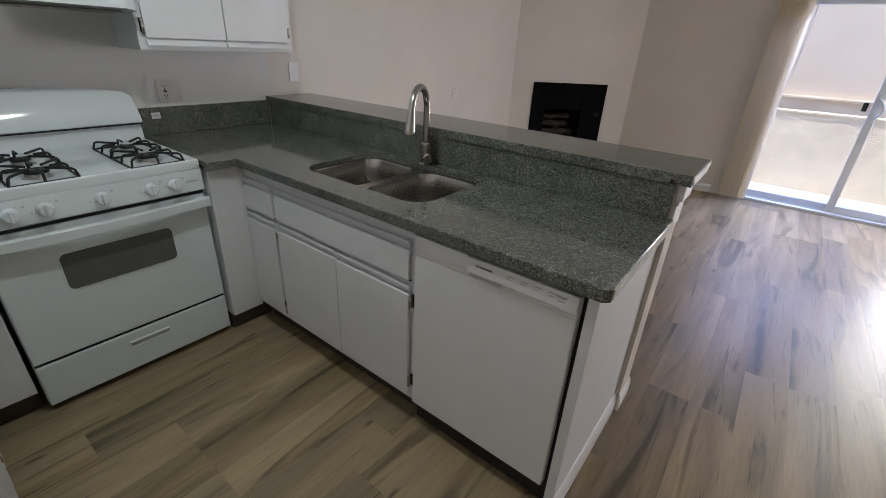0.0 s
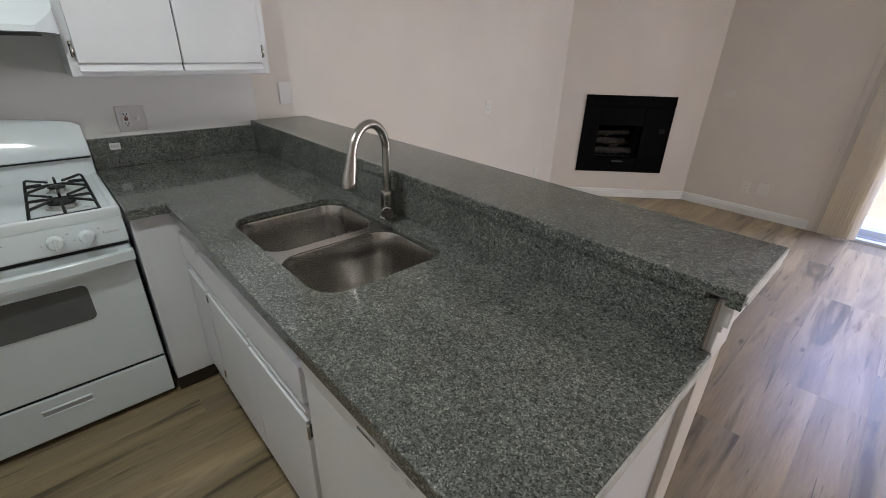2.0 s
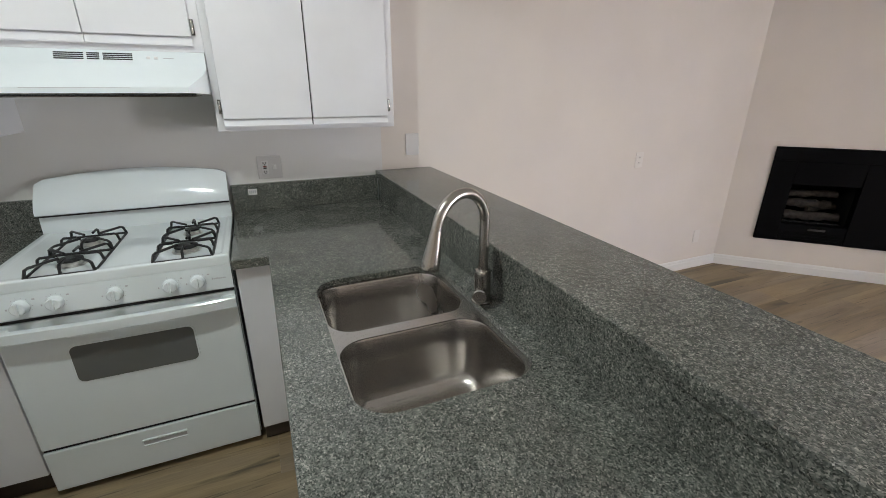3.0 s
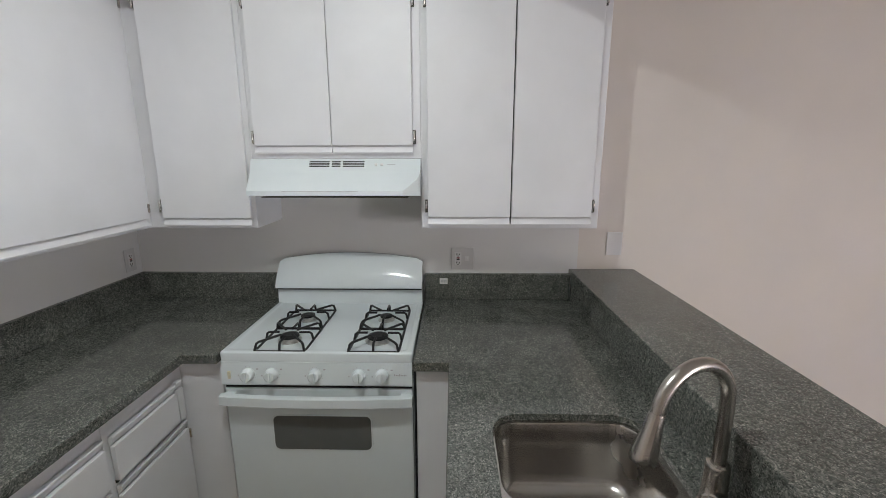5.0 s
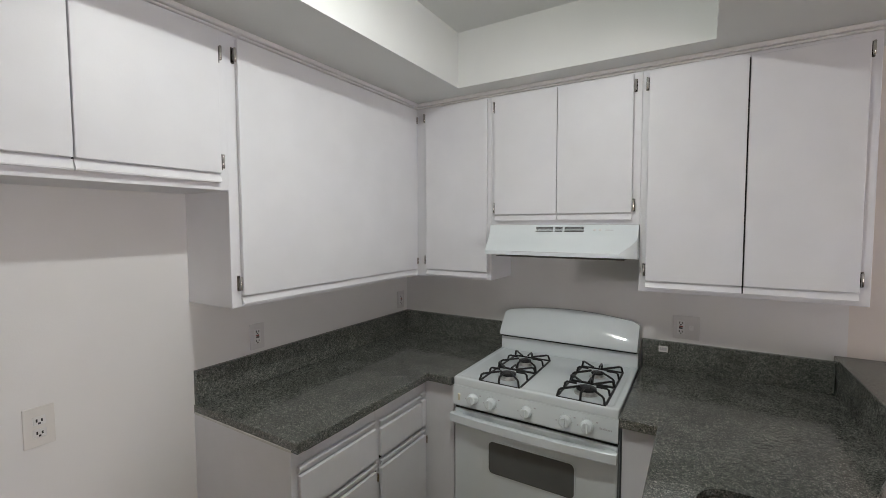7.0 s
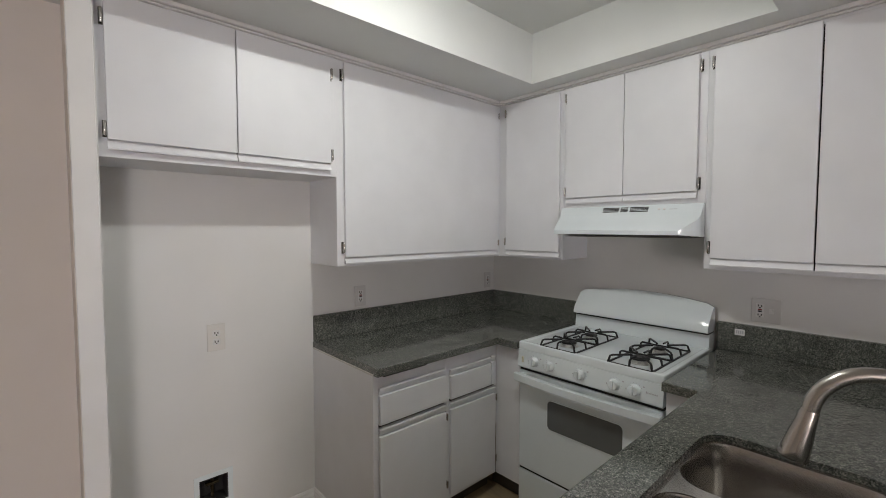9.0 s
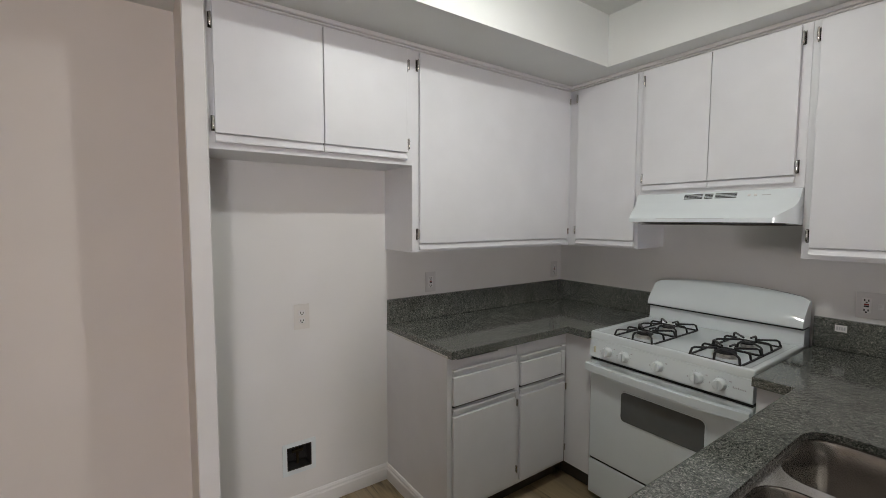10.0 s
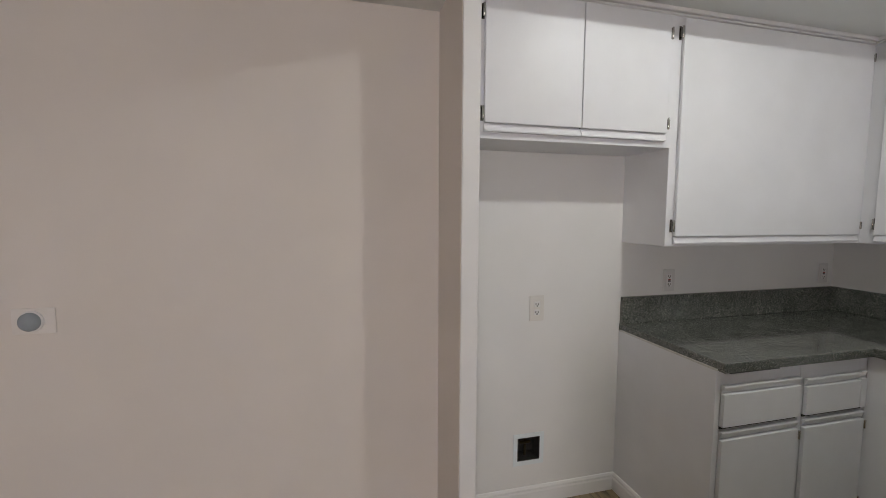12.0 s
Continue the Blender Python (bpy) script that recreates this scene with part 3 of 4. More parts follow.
for z in (0.22, 0.59):
    hinge(PEN, -1.534, z, d, 0.04)
d = front("door", PEN, -1.112, -0.712, 0.145, 0.648, c, "top")
for z in (0.215, 0.585):
    hinge(PEN, -0.703, z, d)
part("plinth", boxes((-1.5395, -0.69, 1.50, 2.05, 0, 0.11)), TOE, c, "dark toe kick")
c = thing("end_panel", (-0.09, 1.75, 0), "white painted end panel closing the peninsula", "panel")
part("panel", boxes((-0.090, -0.066, 1.4405, 2.055, 0.0, 0.874), bevel=0.001), CAB, c)
part("front_stile", boxes((-0.094, -0.064, 1.42, 1.440, 0.0, 0.874), bevel=0.0015), CAB, c)
baseboard("baseboard_peninsula_end", -0.0655, 1.418, -0.0655, 2.055)

# dishwasher
c = thing("dishwasher", (-0.39, 1.7, 0), "white built-in dishwasher under the counter", "dishwasher")
part("tub", boxes((-0.685, -0.098, 1.455, 2.03, 0.02, 0.868)), BLACK, c, "dark tub behind the door")
part("door", box(bmesh.new(), -0.684, -0.112, 1.420, 1.455, 0.122, 0.790, bevel=0.004, segments=2), DWASH, c)
bm = bmesh.new()
box(bm, -0.684, -0.466, 1.416, 1.455, 0.806, 0.860, bevel=0.003, segments=2)
box(bm, -0.684, -0.112, 1.420, 1.455, 0.790, 0.805, bevel=0.001)
box(bm, -0.464, -0.112, 1.410, 1.455, 0.806, 0.860, bevel=0.004, segments=2)
p = part("control_panel", bm, DWASH, c)
# no hollow here: the grip's shade is put on as a grey strip
part("finger_recess_shade", boxes((-0.460, -0.345, 1.4175, 1.4205, 0.794, 0.803)), GREYMARK, p, "grey strip standing for the shade in the shallow grip")
part("brand_mark", boxes(*[(-0.432 + i * 0.0066, -0.4276 + i * 0.0066, 1.4092, 1.4102, 0.835, 0.842) for i in range(9)]), INK, p, "dark print standing for the maker's mark")
text_part("start_lettering", "START", 0.010, pose(-0.158, 1.4095, 0.842, 90, 0, 0), INK, p)
for i in range(4):
    for w, z in ((0.022, 0.843), (0.014, 0.834)):
        part("print", boxes((-0.325 + 0.043 * i, -0.325 + 0.043 * i + w, 1.4092, 1.4102, z, z + 0.003)), GREYMARK, p, "small grey print")
part("print", boxes((-0.166, -0.148, 1.4092, 1.4102, 0.829, 0.833)), GREYMARK, p, "small grey print")
part("kick_plate", boxes((-0.684, -0.10, 1.535, 1.545, 0.0, 0.115)), TOE, c, "dark kick plate")

# ---- counters ----
CZ0, CZM, CZ1 = 0.876, 0.894, 0.914
c = thing("countertop", (-1.8, 0.05, CZ0), "grey-green speckled granite countertop with a worn end", "countertop")
part("slab", slab([(WX, SY), (-1.006, SY), (-1.006, 0.366), (-1.815, 0.366), (-1.815, 0.500), (WX, 0.500)], CZM, CZ1, soft=0.004), GRANITE, c)
part("edge_strip", boxes((-1.815, -1.006, 0.326, 0.366, CZ0, CZM), (-1.855, -1.815, 0.326, 0.500, CZ0, CZM), (-1.046, -1.006, SY, 0.326, CZ0, CZM)), GRANITE, c)
part("backsplash", boxes((WX + 0.022, -1.008, SY, SY + 0.021, CZ1, 1.056), bevel=0.002), GRANITE, c)
part("backsplash", boxes((WX, WX + 0.021, SY, 0.505, CZ1, 1.056), bevel=0.002), GRANITE, c)
part("pale_edge", boxes((-1.0075, -1.0035, SY + 0.01, 0.335, CZ0 - 0.002, CZ0 + 0.007)), PALE_EDGE, c, "pale unfinished strip under the end")
BOWL = rounded(-1.452, -0.760, 1.526, 1.964, 0.09, 8)
c = thing("countertop", (-1.2, 1.7, CZ0), "grey-green speckled granite peninsula countertop with sink cutout", "countertop")
part("slab", slab([(WX, 1.268), (-1.772, 1.268), (-1.772, 1.400), (-0.055, 1.400), (-0.040, 1.415), (-0.040, 2.055), (WX, 2.055)], CZM, CZ1, [BOWL], soft=0.004), GRANITE, c)
bm = slab([(-1.812, 1.268), (-1.772, 1.268), (-1.772, 1.400), (-0.055, 1.400), (-0.040, 1.415), (-0.040, 2.055), (-0.08, 2.055), (-0.08, 1.440), (-1.812, 1.440)], CZ0, CZM)
part("edge_strip", bm, GRANITE, c)
part("backsplash", boxes((WX, WX + 0.021, 1.268, 2.033, CZ1, 1.056), bevel=0.002), GRANITE, c)
part("backsplash", boxes((WX + 0.0215, -0.060, 2.034, 2.057, CZ1, 1.042), bevel=0.002), GRANITE, c)
part("end_strip", boxes((-0.0405, -0.037, 1.425, 2.05, CZ0 + 0.003, CZ1 - 0.005)), PALE_EDGE, c, "pale strip on the slab's end")
c = thing("bar_top", (-1.25, 2.2, 1.042), "raised grey-green speckled granite bar top", "countertop")
part("slab", slab([(WX, 2.028), (-0.016, 2.028), (-0.016, 2.368), (WX, 2.368)], 1.060, 1.080, soft=0.003), GRANITE, c)
part("edge_strip", slab([(WX, 2.028), (-0.082, 2.028), (-0.076, 2.036), (-0.080, 2.0615), (WX, 2.0615)], 1.042, 1.060), GRANITE, c)
part("edge_strip", slab([(-0.044, 2.030), (-0.030, 2.028), (-0.016, 2.028), (-0.016, 2.0615), (-0.040, 2.0615)], 1.042, 1.060), GRANITE, c)
part("edge_strip", slab([(WX, 2.335), (-0.016, 2.335), (-0.016, 2.368), (WX, 2.368)], 1.042, 1.060), GRANITE, c)
part("substrate", boxes((WX, -0.0565, 2.0620, 2.3345, 1.041, 1.0598)), PALE_EDGE, c, "pale board under the slab")
part("pale_edge", boxes((-0.0165, -0.012, 2.03, 2.366, 1.0605, 1.077)), PALE_EDGE, c, "pale strip along the end of the slab")
part("pale_edge", boxes((-0.0165, -0.0125, 2.062, 2.3345, 1.043, 1.0602)), PALE_EDGE, c, "pale strip along the end of the slab")

# ---- sink and tap ----
c = thing("sink", (-1.11, 1.73, 0.69), "double-bowl undermount sink of brushed stainless steel", "sink")
B1, B2 = (-1.445, -1.128, 1.532, 1.950), (-1.087, -0.774, 1.532, 1.950)


def bowl_rings(lim):
    x0, x1, y0, y1 = lim
    out = []
    for inset, z, r in ((0.0, 0.892, 0.075), (0.004, 0.884, 0.073), (0.010, 0.81, 0.07), (0.016, 0.73, 0.066), (0.024, 0.708, 0.06), (0.04, 0.694, 0.05), (0.07, 0.690, 0.04)):
        out.append([(x, y, z) for x, y in rounded(x0 + inset, x1 - inset, y0 + inset, y1 - inset, r, 8)])
    return out


def bowl(lim):
    bm = bmesh.new()
    rings = [[bm.verts.new(p) for p in r] for r in bowl_rings(lim)]
    for a, b in zip(rings, rings[1:]):
        for k in range(len(a)):
            bm.faces.new((a[k], a[(k + 1) % len(a)], b[(k + 1) % len(a)], b[k])).smooth = True
    bm.faces.new(rings[-1])
    outer = [[bm.verts.new((v.co.x + (v.co.x - sum(lim[:2]) / 2) * 0.012, v.co.y + (v.co.y - sum(lim[2:]) / 2) * 0.012, v.co.z - 0.002)) for v in r] for r in rings]
    for a, b in zip(outer, outer[1:]):
        for k in range(len(a)):
            bm.faces.new((a[k], b[k], b[(k + 1) % len(a)], a[(k + 1) % len(a)])).smooth = True
    bm.faces.new(outer[-1][::-1])
    for k in range(len(rings[0])):
        bm.faces.new((rings[0][k], outer[0][k], outer[0][(k + 1) % len(rings[0])], rings[0][(k + 1) % len(rings[0])]))
    return bm


for lim in (B1, B2):
    o = part("bowl", bowl(lim), STEEL, c)
    bm = bmesh.new()
    cx, cy = sum(lim[:2]) / 2, sum(lim[2:]) / 2
    lathe(bm, [(0.030, 0.690), (0.034, 0.6935), (0.044, 0.6935), (0.046, 0.6905)], 24, Matrix.Translation((cx, cy, 0)))
    part("drain", bm, CHROME, o, "chrome drain ring")
part("rim", slab(rounded(-1.475, -0.738, 1.505, 1.982, 0.09, 8), 0.8865, 0.8935,
        [rounded(*[a + s * 0.001 for a, s in zip(l, (1, -1, 1, -1))], 0.075, 8) for l in (B1, B2)]), STEEL, c)

c = thing("faucet", (-1.122, 1.985, CZ1), "brushed nickel pull-down kitchen faucet with gooseneck spout", "faucet")
FB = Vector((-1.122, 1.985, 0))
DR = Vector((0.36, -0.933, 0))
at = Matrix.Translation((FB.x, FB.y, 0))
part("base", lathe(bmesh.new(), [(0.031, CZ1), (0.031, CZ1 + 0.005), (0.027, CZ1 + 0.009)], 28, at), NICKEL, c)
part("body", lathe(bmesh.new(), [(0.027, CZ1 + 0.008), (0.0255, 0.96), (0.0245, 1.005), (0.0242, 1.014), (0.0225, 1.018), (0.0165, 1.02)], 28, at), NICKEL, c)
pts = [FB + Vector((0, 0, z)) for z in (1.016, 1.06, 1.10, 1.14, 1.168)]
R = 0.096
for k in range(1, 15):
    a = radians(180 - 172 * k / 14)
    pts.append(FB + DR * (R + R * math.cos(a)) + Vector((0, 0, 1.168 + R * math.sin(a))))
part("spout", tube(bmesh.new(), pts, 0.0146, 16), NICKEL, c)
tip = pts[-1]
dn = (pts[-1] - pts[-2]).normalized()
part("spray_head", tube(bmesh.new(), [tip, tip + dn * 0.004, tip + dn * 0.03, tip + dn * 0.083, tip + dn * 0.100, tip + dn * 0.103],
        0, 18, [0.0150, 0.0158, 0.0182, 0.0250, 0.0262, 0.0245]), NICKEL, c)
lv = Vector((0.80, -0.6, 0)).normalized()
bm = tube(bmesh.new(), [FB + Vector((0, 0, 0.948)) + lv * s for s in (0.012, 0.044, 0.047)], 0, 20, [0.0225, 0.0225, 0.0195])
part("valve_cap", bm, NICKEL, c)
bm = tube(bmesh.new(), [FB + lv * 0.030 + Vector((0, 0, 0.955)), FB + lv * 0.034 + Vector((0, 0, 0.985)), FB + lv * 0.036 + Vector((0, 0, 1.012))], 0, 10, [0.006, 0.0052, 0.004])
part("lever", bm, NICKEL, c)

# ---- gas range ----
RY0, RY1 = 0.512, 1.261
c = thing("gas_range", (-2.15, 0.886, 0), "white four-burner gas range with black grates", "range")
part("body", boxes((-2.47, -1.862, RY0, RY1, 0.03, 0.885), bevel=0.003), ENAMEL, c)
for x in (-2.42, -1.92):
    for y in (RY0 + 0.05, RY1 - 0.05):
        part("foot", lathe(bmesh.new(), [(0.018, 0.0), (0.018, 0.01), (0.01, 0.012), (0.01, 0.032)], 12, Matrix.Translation((x, y, 0))), BLACK, c, "dark levelling foot")
# cooktop: raised rim round a shallow basin
bm = bmesh.new()
rings = []
for inset, z, r in ((0.0, 0.886, 0.008), (0.0, 0.9165, 0.008), (0.0008, 0.9205, 0.009), (0.0035, 0.9235, 0.010), (0.007, 0.9245, 0.012), (0.009, 0.9246, 0.012), (0.020, 0.9246, 0.016), (0.022, 0.9243, 0.017), (0.029, 0.9205, 0.018), (0.032, 0.920, 0.018), (0.05, 0.920, 0.018)):
    rings.append([bm.verts.new((x, y, z)) for x, y in rounded(-2.44 + inset * 0.4, -1.822 - inset, RY0 - 0.001 + inset, RY1 + 0.001 - inset, r, 4)])
for a, b in zip(rings, rings[1:]):
    for k in range(len(a)):
        bm.faces.new((a[k], a[(k + 1) % len(a)], b[(k + 1) % len(a)], b[k])).smooth = True
bm.faces.new(rings[-1])
bm.faces.new(rings[0][::-1])
part("cooktop", bm, ENAMEL, c)
# backguard with an arched top and a dark seam
bm, low = [], []
for k in range(25):
    u = -1 + k / 12
    y = (RY0 + RY1) / 2 + u * (RY1 - RY0) / 2 * 0.995
    top = 1.142 + 0.036 * (1 - u * u) - (0.012 if abs(u) == 1 else 0)
    bm.append([(x, y, 1.006 + (z - 1.006) * (top - 1.006) / 0.182) for x, z in ((-2.482, 1.006), (-2.378, 1.006), (-2.372, 1.012), (-2.373, 1.032), (-2.382, 1.060),
            (-2.400, 1.097), (-2.428, 1.142), (-2.448, 1.174), (-2.460, 1.186), (-2.482, 1.184))])
    low.append([(-2.482, y, 0.9), (-2.392, y, 0.9), (-2.398, y, 0.93), (-2.404, y, 0.997), (-2.482, y, 0.997)])
p = part("backguard", loft(bmesh.new(), bm, True), ENAMEL, c)
part("backguard_foot", loft(bmesh.new(), low, True), ENAMEL, c)
part("seam", boxes((-2.48, -2.388, RY0 + 0.004, RY1 - 0.004, 0.9965, 1.0065)), BLACK, p, "dark seam below the curved top")
# control panel, leaning back a little
bm = loft(bmesh.new(), [[(-1.862, y, 0.787), (-1.818, y, 0.787), (-1.814, y, 0.793), (-1.822, y, 0.882), (-1.828, y, 0.887), (-1.862, y, 0.887)] for y in (RY0 + 0.001, RY1 - 0.001)])
p = part("control_panel", bm, ENAMEL, c)
part("shadow_gap", boxes((-1.862, -1.834, RY0 + 0.004, RY1 - 0.004, 0.769, 0.787)), BLACK, c, "dark gap above the oven door")
KM = Matrix.Rotation(radians(90 - 4), 4, "Y")
for y in (0.618, 0.711, 0.881, 1.052, 1.142):
    m = Matrix.Translation((-1.818, y, 0.833)) @ KM
    k = part("knob", lathe(bmesh.new(), [(0.026, 0.0), (0.026, 0.006), (0.0235, 0.009), (0.0215, 0.026), (0.018, 0.029)], 24, m), ENAMEL, p, "white ribbed knob")
    part("grip", box(bmesh.new(), -0.021, 0.021, -0.0048, 0.0048, 0.02, 0.036, bevel=0.002, segments=2, m=m), ENAMEL, k)
    ticks = bmesh.new()
    for i in range(11):
        turn = Matrix.Rotation(radians(-130 + 26 * i), 4, "Z")
        box(ticks, -0.0006, 0.0006, 0.0295, 0.0325 + 0.001 * (i % 2), -0.0002, 0.0007, m=m @ turn)
    part("dial_marks", ticks, GREYMARK, p, "fine grey dial marks")
    part("print", boxes((-1.8185, -1.8165, y + 0.034, y + 0.042, 0.853, 0.858)), GREYMARK, p, "small grey marking")
    part("print", boxes((-1.8165, -1.8145, y - 0.040, y - 0.036, 0.826, 0.832)), GREYMARK, p, "small grey marking")
part("brand_mark", boxes(*[(-1.8165, -1.8150, 1.190 + i * 0.0062, 1.1938 + i * 0.0062, 0.832, 0.832 + (0.0085 if i in (0, 3) else 0.0055)) for i in range(8)]), GREYMARK, p, "grey print standing for the maker's mark")
part("light_switch", boxes((-1.820, -1.8125, 0.538, 0.549, 0.815, 0.846), bevel=0.001), SWITCHCREAM, p, "yellowed rocker switch")
# oven door with window and bar handle
d = part("oven_door", box(bmesh.new(), -1.862, -1.826, RY0 + 0.002, RY1 - 0.002, 0.232, 0.769, bevel=0.006, segments=3), ENAMEL, c)
bm = loft(bmesh.new(), [[(x, y, z) for y, z in rounded(0.698 - g, 1.090 + g, 0.500 - g, 0.650 + g, 0.022 + g, 5)] for x, g in ((-1.828, 0.006), (-1.823, 0.006), (-1.8225, 0.004))])
w = part("window_trim", bm, ENAMEL, d)
part("window_glass", loft(bmesh.new(), [[(x, y, z) for y, z in rounded(0.698, 1.090, 0.500, 0.650, 0.022, 5)] for x in (-1.8245, -1.8215)]), OVENGLASS, d, "dark oven window")
ring = []
for k in range(17):
    u = -1 + k / 8
    y = 0.886 + u * 0.375
    o = 0.012 * (1 - u * u)
    dz = -0.004 * (1 - u * u)
    x = -1.792 + o
    ring.append([(x - 0.012, y, 0.759 + dz), (x + 0.007, y, 0.758 + dz), (x + 0.010, y, 0.755 + dz), (x + 0.0105, y, 0.720 + dz), (x + 0.008, y, 0.717 + dz), (x - 0.004, y, 0.717 + dz), (x - 0.004, y, 0.745 + dz), (x - 0.012, y, 0.748 + dz)])
h = part("handle", loft(bmesh.new(), ring), ENAMEL, d, "white bowed bar handle")
for y0, y1 in ((RY0 + 0.006, RY0 + 0.05), (RY1 - 0.05, RY1 - 0.006)):
    part("handle_mount", box(bmesh.new(), -1.828, -1.788, y0, y1, 0.724, 0.754, bevel=0.004, segments=2), ENAMEL, h)
d = part("drawer", box(bmesh.new(), -1.862, -1.826, RY0 + 0.002, RY1 - 0.002, 0.032, 0.219, bevel=0.005, segments=3), ENAMEL, c)
part("drawer_grip", boxes((-1.828, -1.820, 0.825, 0.985, 0.166, 0.174), (-1.828, -1.822, 0.825, 0.985, 0.140, 0.147), bevel=0.002), ENAMEL, d)
# grey plate colours in the shade of the hollow grip
part("drawer_recess_shade", boxes((-1.828, -1.8252, 0.828, 0.982, 0.147, 0.166)), GREYMARK, d, "grey plate standing for the shade in the grip")
part("seam", boxes((-1.862, -1.836, RY0 + 0.004, RY1 - 0.004, 0.219, 0.232)), BLACK, c, "dark seam above the drawer")


def burner(x, y, r):
    b = part("burner", lathe(bmesh.new(), [(r + 0.012, 0.9202), (r + 0.012, 0.9218), (r + 0.001, 0.9228), (r - 0.001, 0.9365), (r - 0.008, 0.937)], 24, Matrix.Translation((x, y, 0))), RING, c, "dull metal burner ring")
    part("burner_cap", lathe(bmesh.new(), [(r, 0.9352), (r + 0.003, 0.937), (r + 0.002, 0.943), (r - 0.012, 0.947)], 24, Matrix.Translation((x, y, 0))), IRON, b, "black burner cap")


def grate(x, y):
    """Open wire grate: low square foot frame, high fingers rising from corners and sides to the middle."""
    bm = bmesh.new()
    hx, hy, r = 0.112, 0.098, 0.0050
    zb, zt = 0.9225, 0.955
    loop = [(x - hx, y - hy, zb), (x + hx, y - hy, zb), (x + hx, y + hy, zb), (x - hx, y + hy, zb), (x - hx, y - hy, zb)]
    for a, b in zip(loop, loop[1:]):
        tube(bm, [a, b], r, 6)
    for sx, sy in ((1, 1), (1, -1), (-1, 1), (-1, -1)):
        tube(bm, [(x + sx * hx, y + sy * hy, zb), (x + sx * hx * 0.93, y + sy * hy * 0.93, zt - 0.004), (x + sx * hx * 0.86, y + sy * hy * 0.86, zt), (x + sx * 0.026, y + sy * 0.024, zt)], r, 6)
    for sx, sy in ((1, 0), (-1, 0), (0, 1), (0, -1)):
        tube(bm, [(x + sx * hx, y + sy * hy, zb), (x + sx * hx * 0.94, y + sy * hy * 0.94, zt - 0.006), (x + sx * hx * 0.86, y + sy * hy * 0.86, zt), (x + sx * 0.045, y + sy * 0.042, zt)], r, 6)
    part("grate", bm, IRON, c, "black wire grate")


for x, y, r in ((-1.945, 0.742, 0.036), (-2.175, 0.742, 0.030), (-1.945, 1.108, 0.040), (-2.175, 1.108, 0.026)):
    burner(x, y, r)
    grate(x, y)

# ---- range hood ----
c = thing("range_hood", (-2.3, 0.9, 1.49), "white under-cabinet range hood with slotted vents", "range hood")
bm = boxes((WX, -2.2035, 0.5275, 1.2735, 1.492, 1.652), bevel=0.0015)
part("housing", bm, ENAMEL, c)
rings = []
# section of the canopy front, from the cabinet face outwards; only its end over the sink side is swept back
SECTION = ((0.0, 1.651), (0.2, 1.606), (0.3, 1.594), (0.42, 1.581), (0.54, 1.570), (0.66, 1.560), (0.78, 1.549), (0.88, 1.538), (0.96, 1.528), (1.0, 1.522))
for k, z1 in SECTION:
    sweep = max(0.0, (k - 0.25) / 0.75)
    rings.append([(-2.203 + 0.118 * k, 0.5275 + 0.024 * k, 1.492 + 0.010 * k), (-2.203 + 0.118 * k, 1.2735 - 0.066 * sweep ** 2, 1.492 + 0.010 * k),
                  (-2.203 + 0.118 * k, 1.2735 - 0.066 * sweep ** 2, z1), (-2.203 + 0.118 * k, 0.5275 + 0.024 * k, z1)])
p = part("nose", loft(bmesh.new(), rings, True), ENAMEL, c)
SL = Matrix.Translation((-2.1915, 0, 1.6285)) @ Matrix.Rotation(radians(63), 4, "Y")
for y0, y1 in ((0.79, 0.878), (0.888, 0.926), (0.937, 1.030)):
    for k in range(4):
        part("vent_slot", box(bmesh.new(), -0.015 + k * 0.0075, -0.0108 + k * 0.0075, y0, y1, -0.002, 0.0018, m=SL), SLOT, p, "dark vent slot")
for y in (1.075, 1.10):
    part("button", box(bmesh.new(), -0.004, 0.006, y, y + 0.012, -0.001, 0.003, bevel=0.001, m=SL), PLASTIC, p)
part("print", box(bmesh.new(), 0.0, 0.003, 1.13, 1.165, -0.001, 0.0006, m=SL), GREYMARK, p, "small grey print")
part("seam", boxes((-2.0862, -2.0838, 0.70, 1.02, 1.5195, 1.5212)), GREYMARK, p, "thin pressed line")
part("filter", boxes((-2.45, -2.16, 0.58, 1.22, 1.487, 1.4915)), CHROME, c, "dull metal grease filter")

# ---- ceiling lamp of the kitchen, up in the raised box ----
c = thing("ceiling_lamp", (-0.95, 1.02, HIGH), "round flush ceiling lamp with lit white diffuser", "lamp")
part("base", lathe(bmesh.new(), [(0.15, HIGH - 0.001), (0.15, HIGH - 0.02), (0.145, HIGH - 0.025)], 32, Matrix.Translation((-0.95, 1.02, 0))), TRIM, c)
part("diffuser", lathe(bmesh.new(), [(0.14, HIGH - 0.025), (0.13, HIGH - 0.04), (0.09, HIGH - 0.052), (0.03, HIGH - 0.056)], 32, Matrix.Translation((-0.95, 1.02, 0))), DIFFUSER, c)


# ---- wall plates ----
def frame_on(wall, u, z):
    """Local x to the right seen from the room, y up, z out of the wall."""
    if wall == "w":
        return Matrix.Translation((WX, u, z)) @ Matrix(((0, 0, 1, 0), (1, 0, 0, 0), (0, 1, 0, 0), (0, 0, 0, 1)))
    if wall == "s":
        return Matrix.Translation((u, SY, z)) @ Matrix(((-1, 0, 0, 0), (0, 0, 1, 0), (0, 1, 0, 0), (0, 0, 0, 1)))
    return Matrix.Translation((u, NY, z)) @ Matrix(((1, 0, 0, 0), (0, 0, -1, 0), (0, 1, 0, 0), (0, 0, 0, 1)))


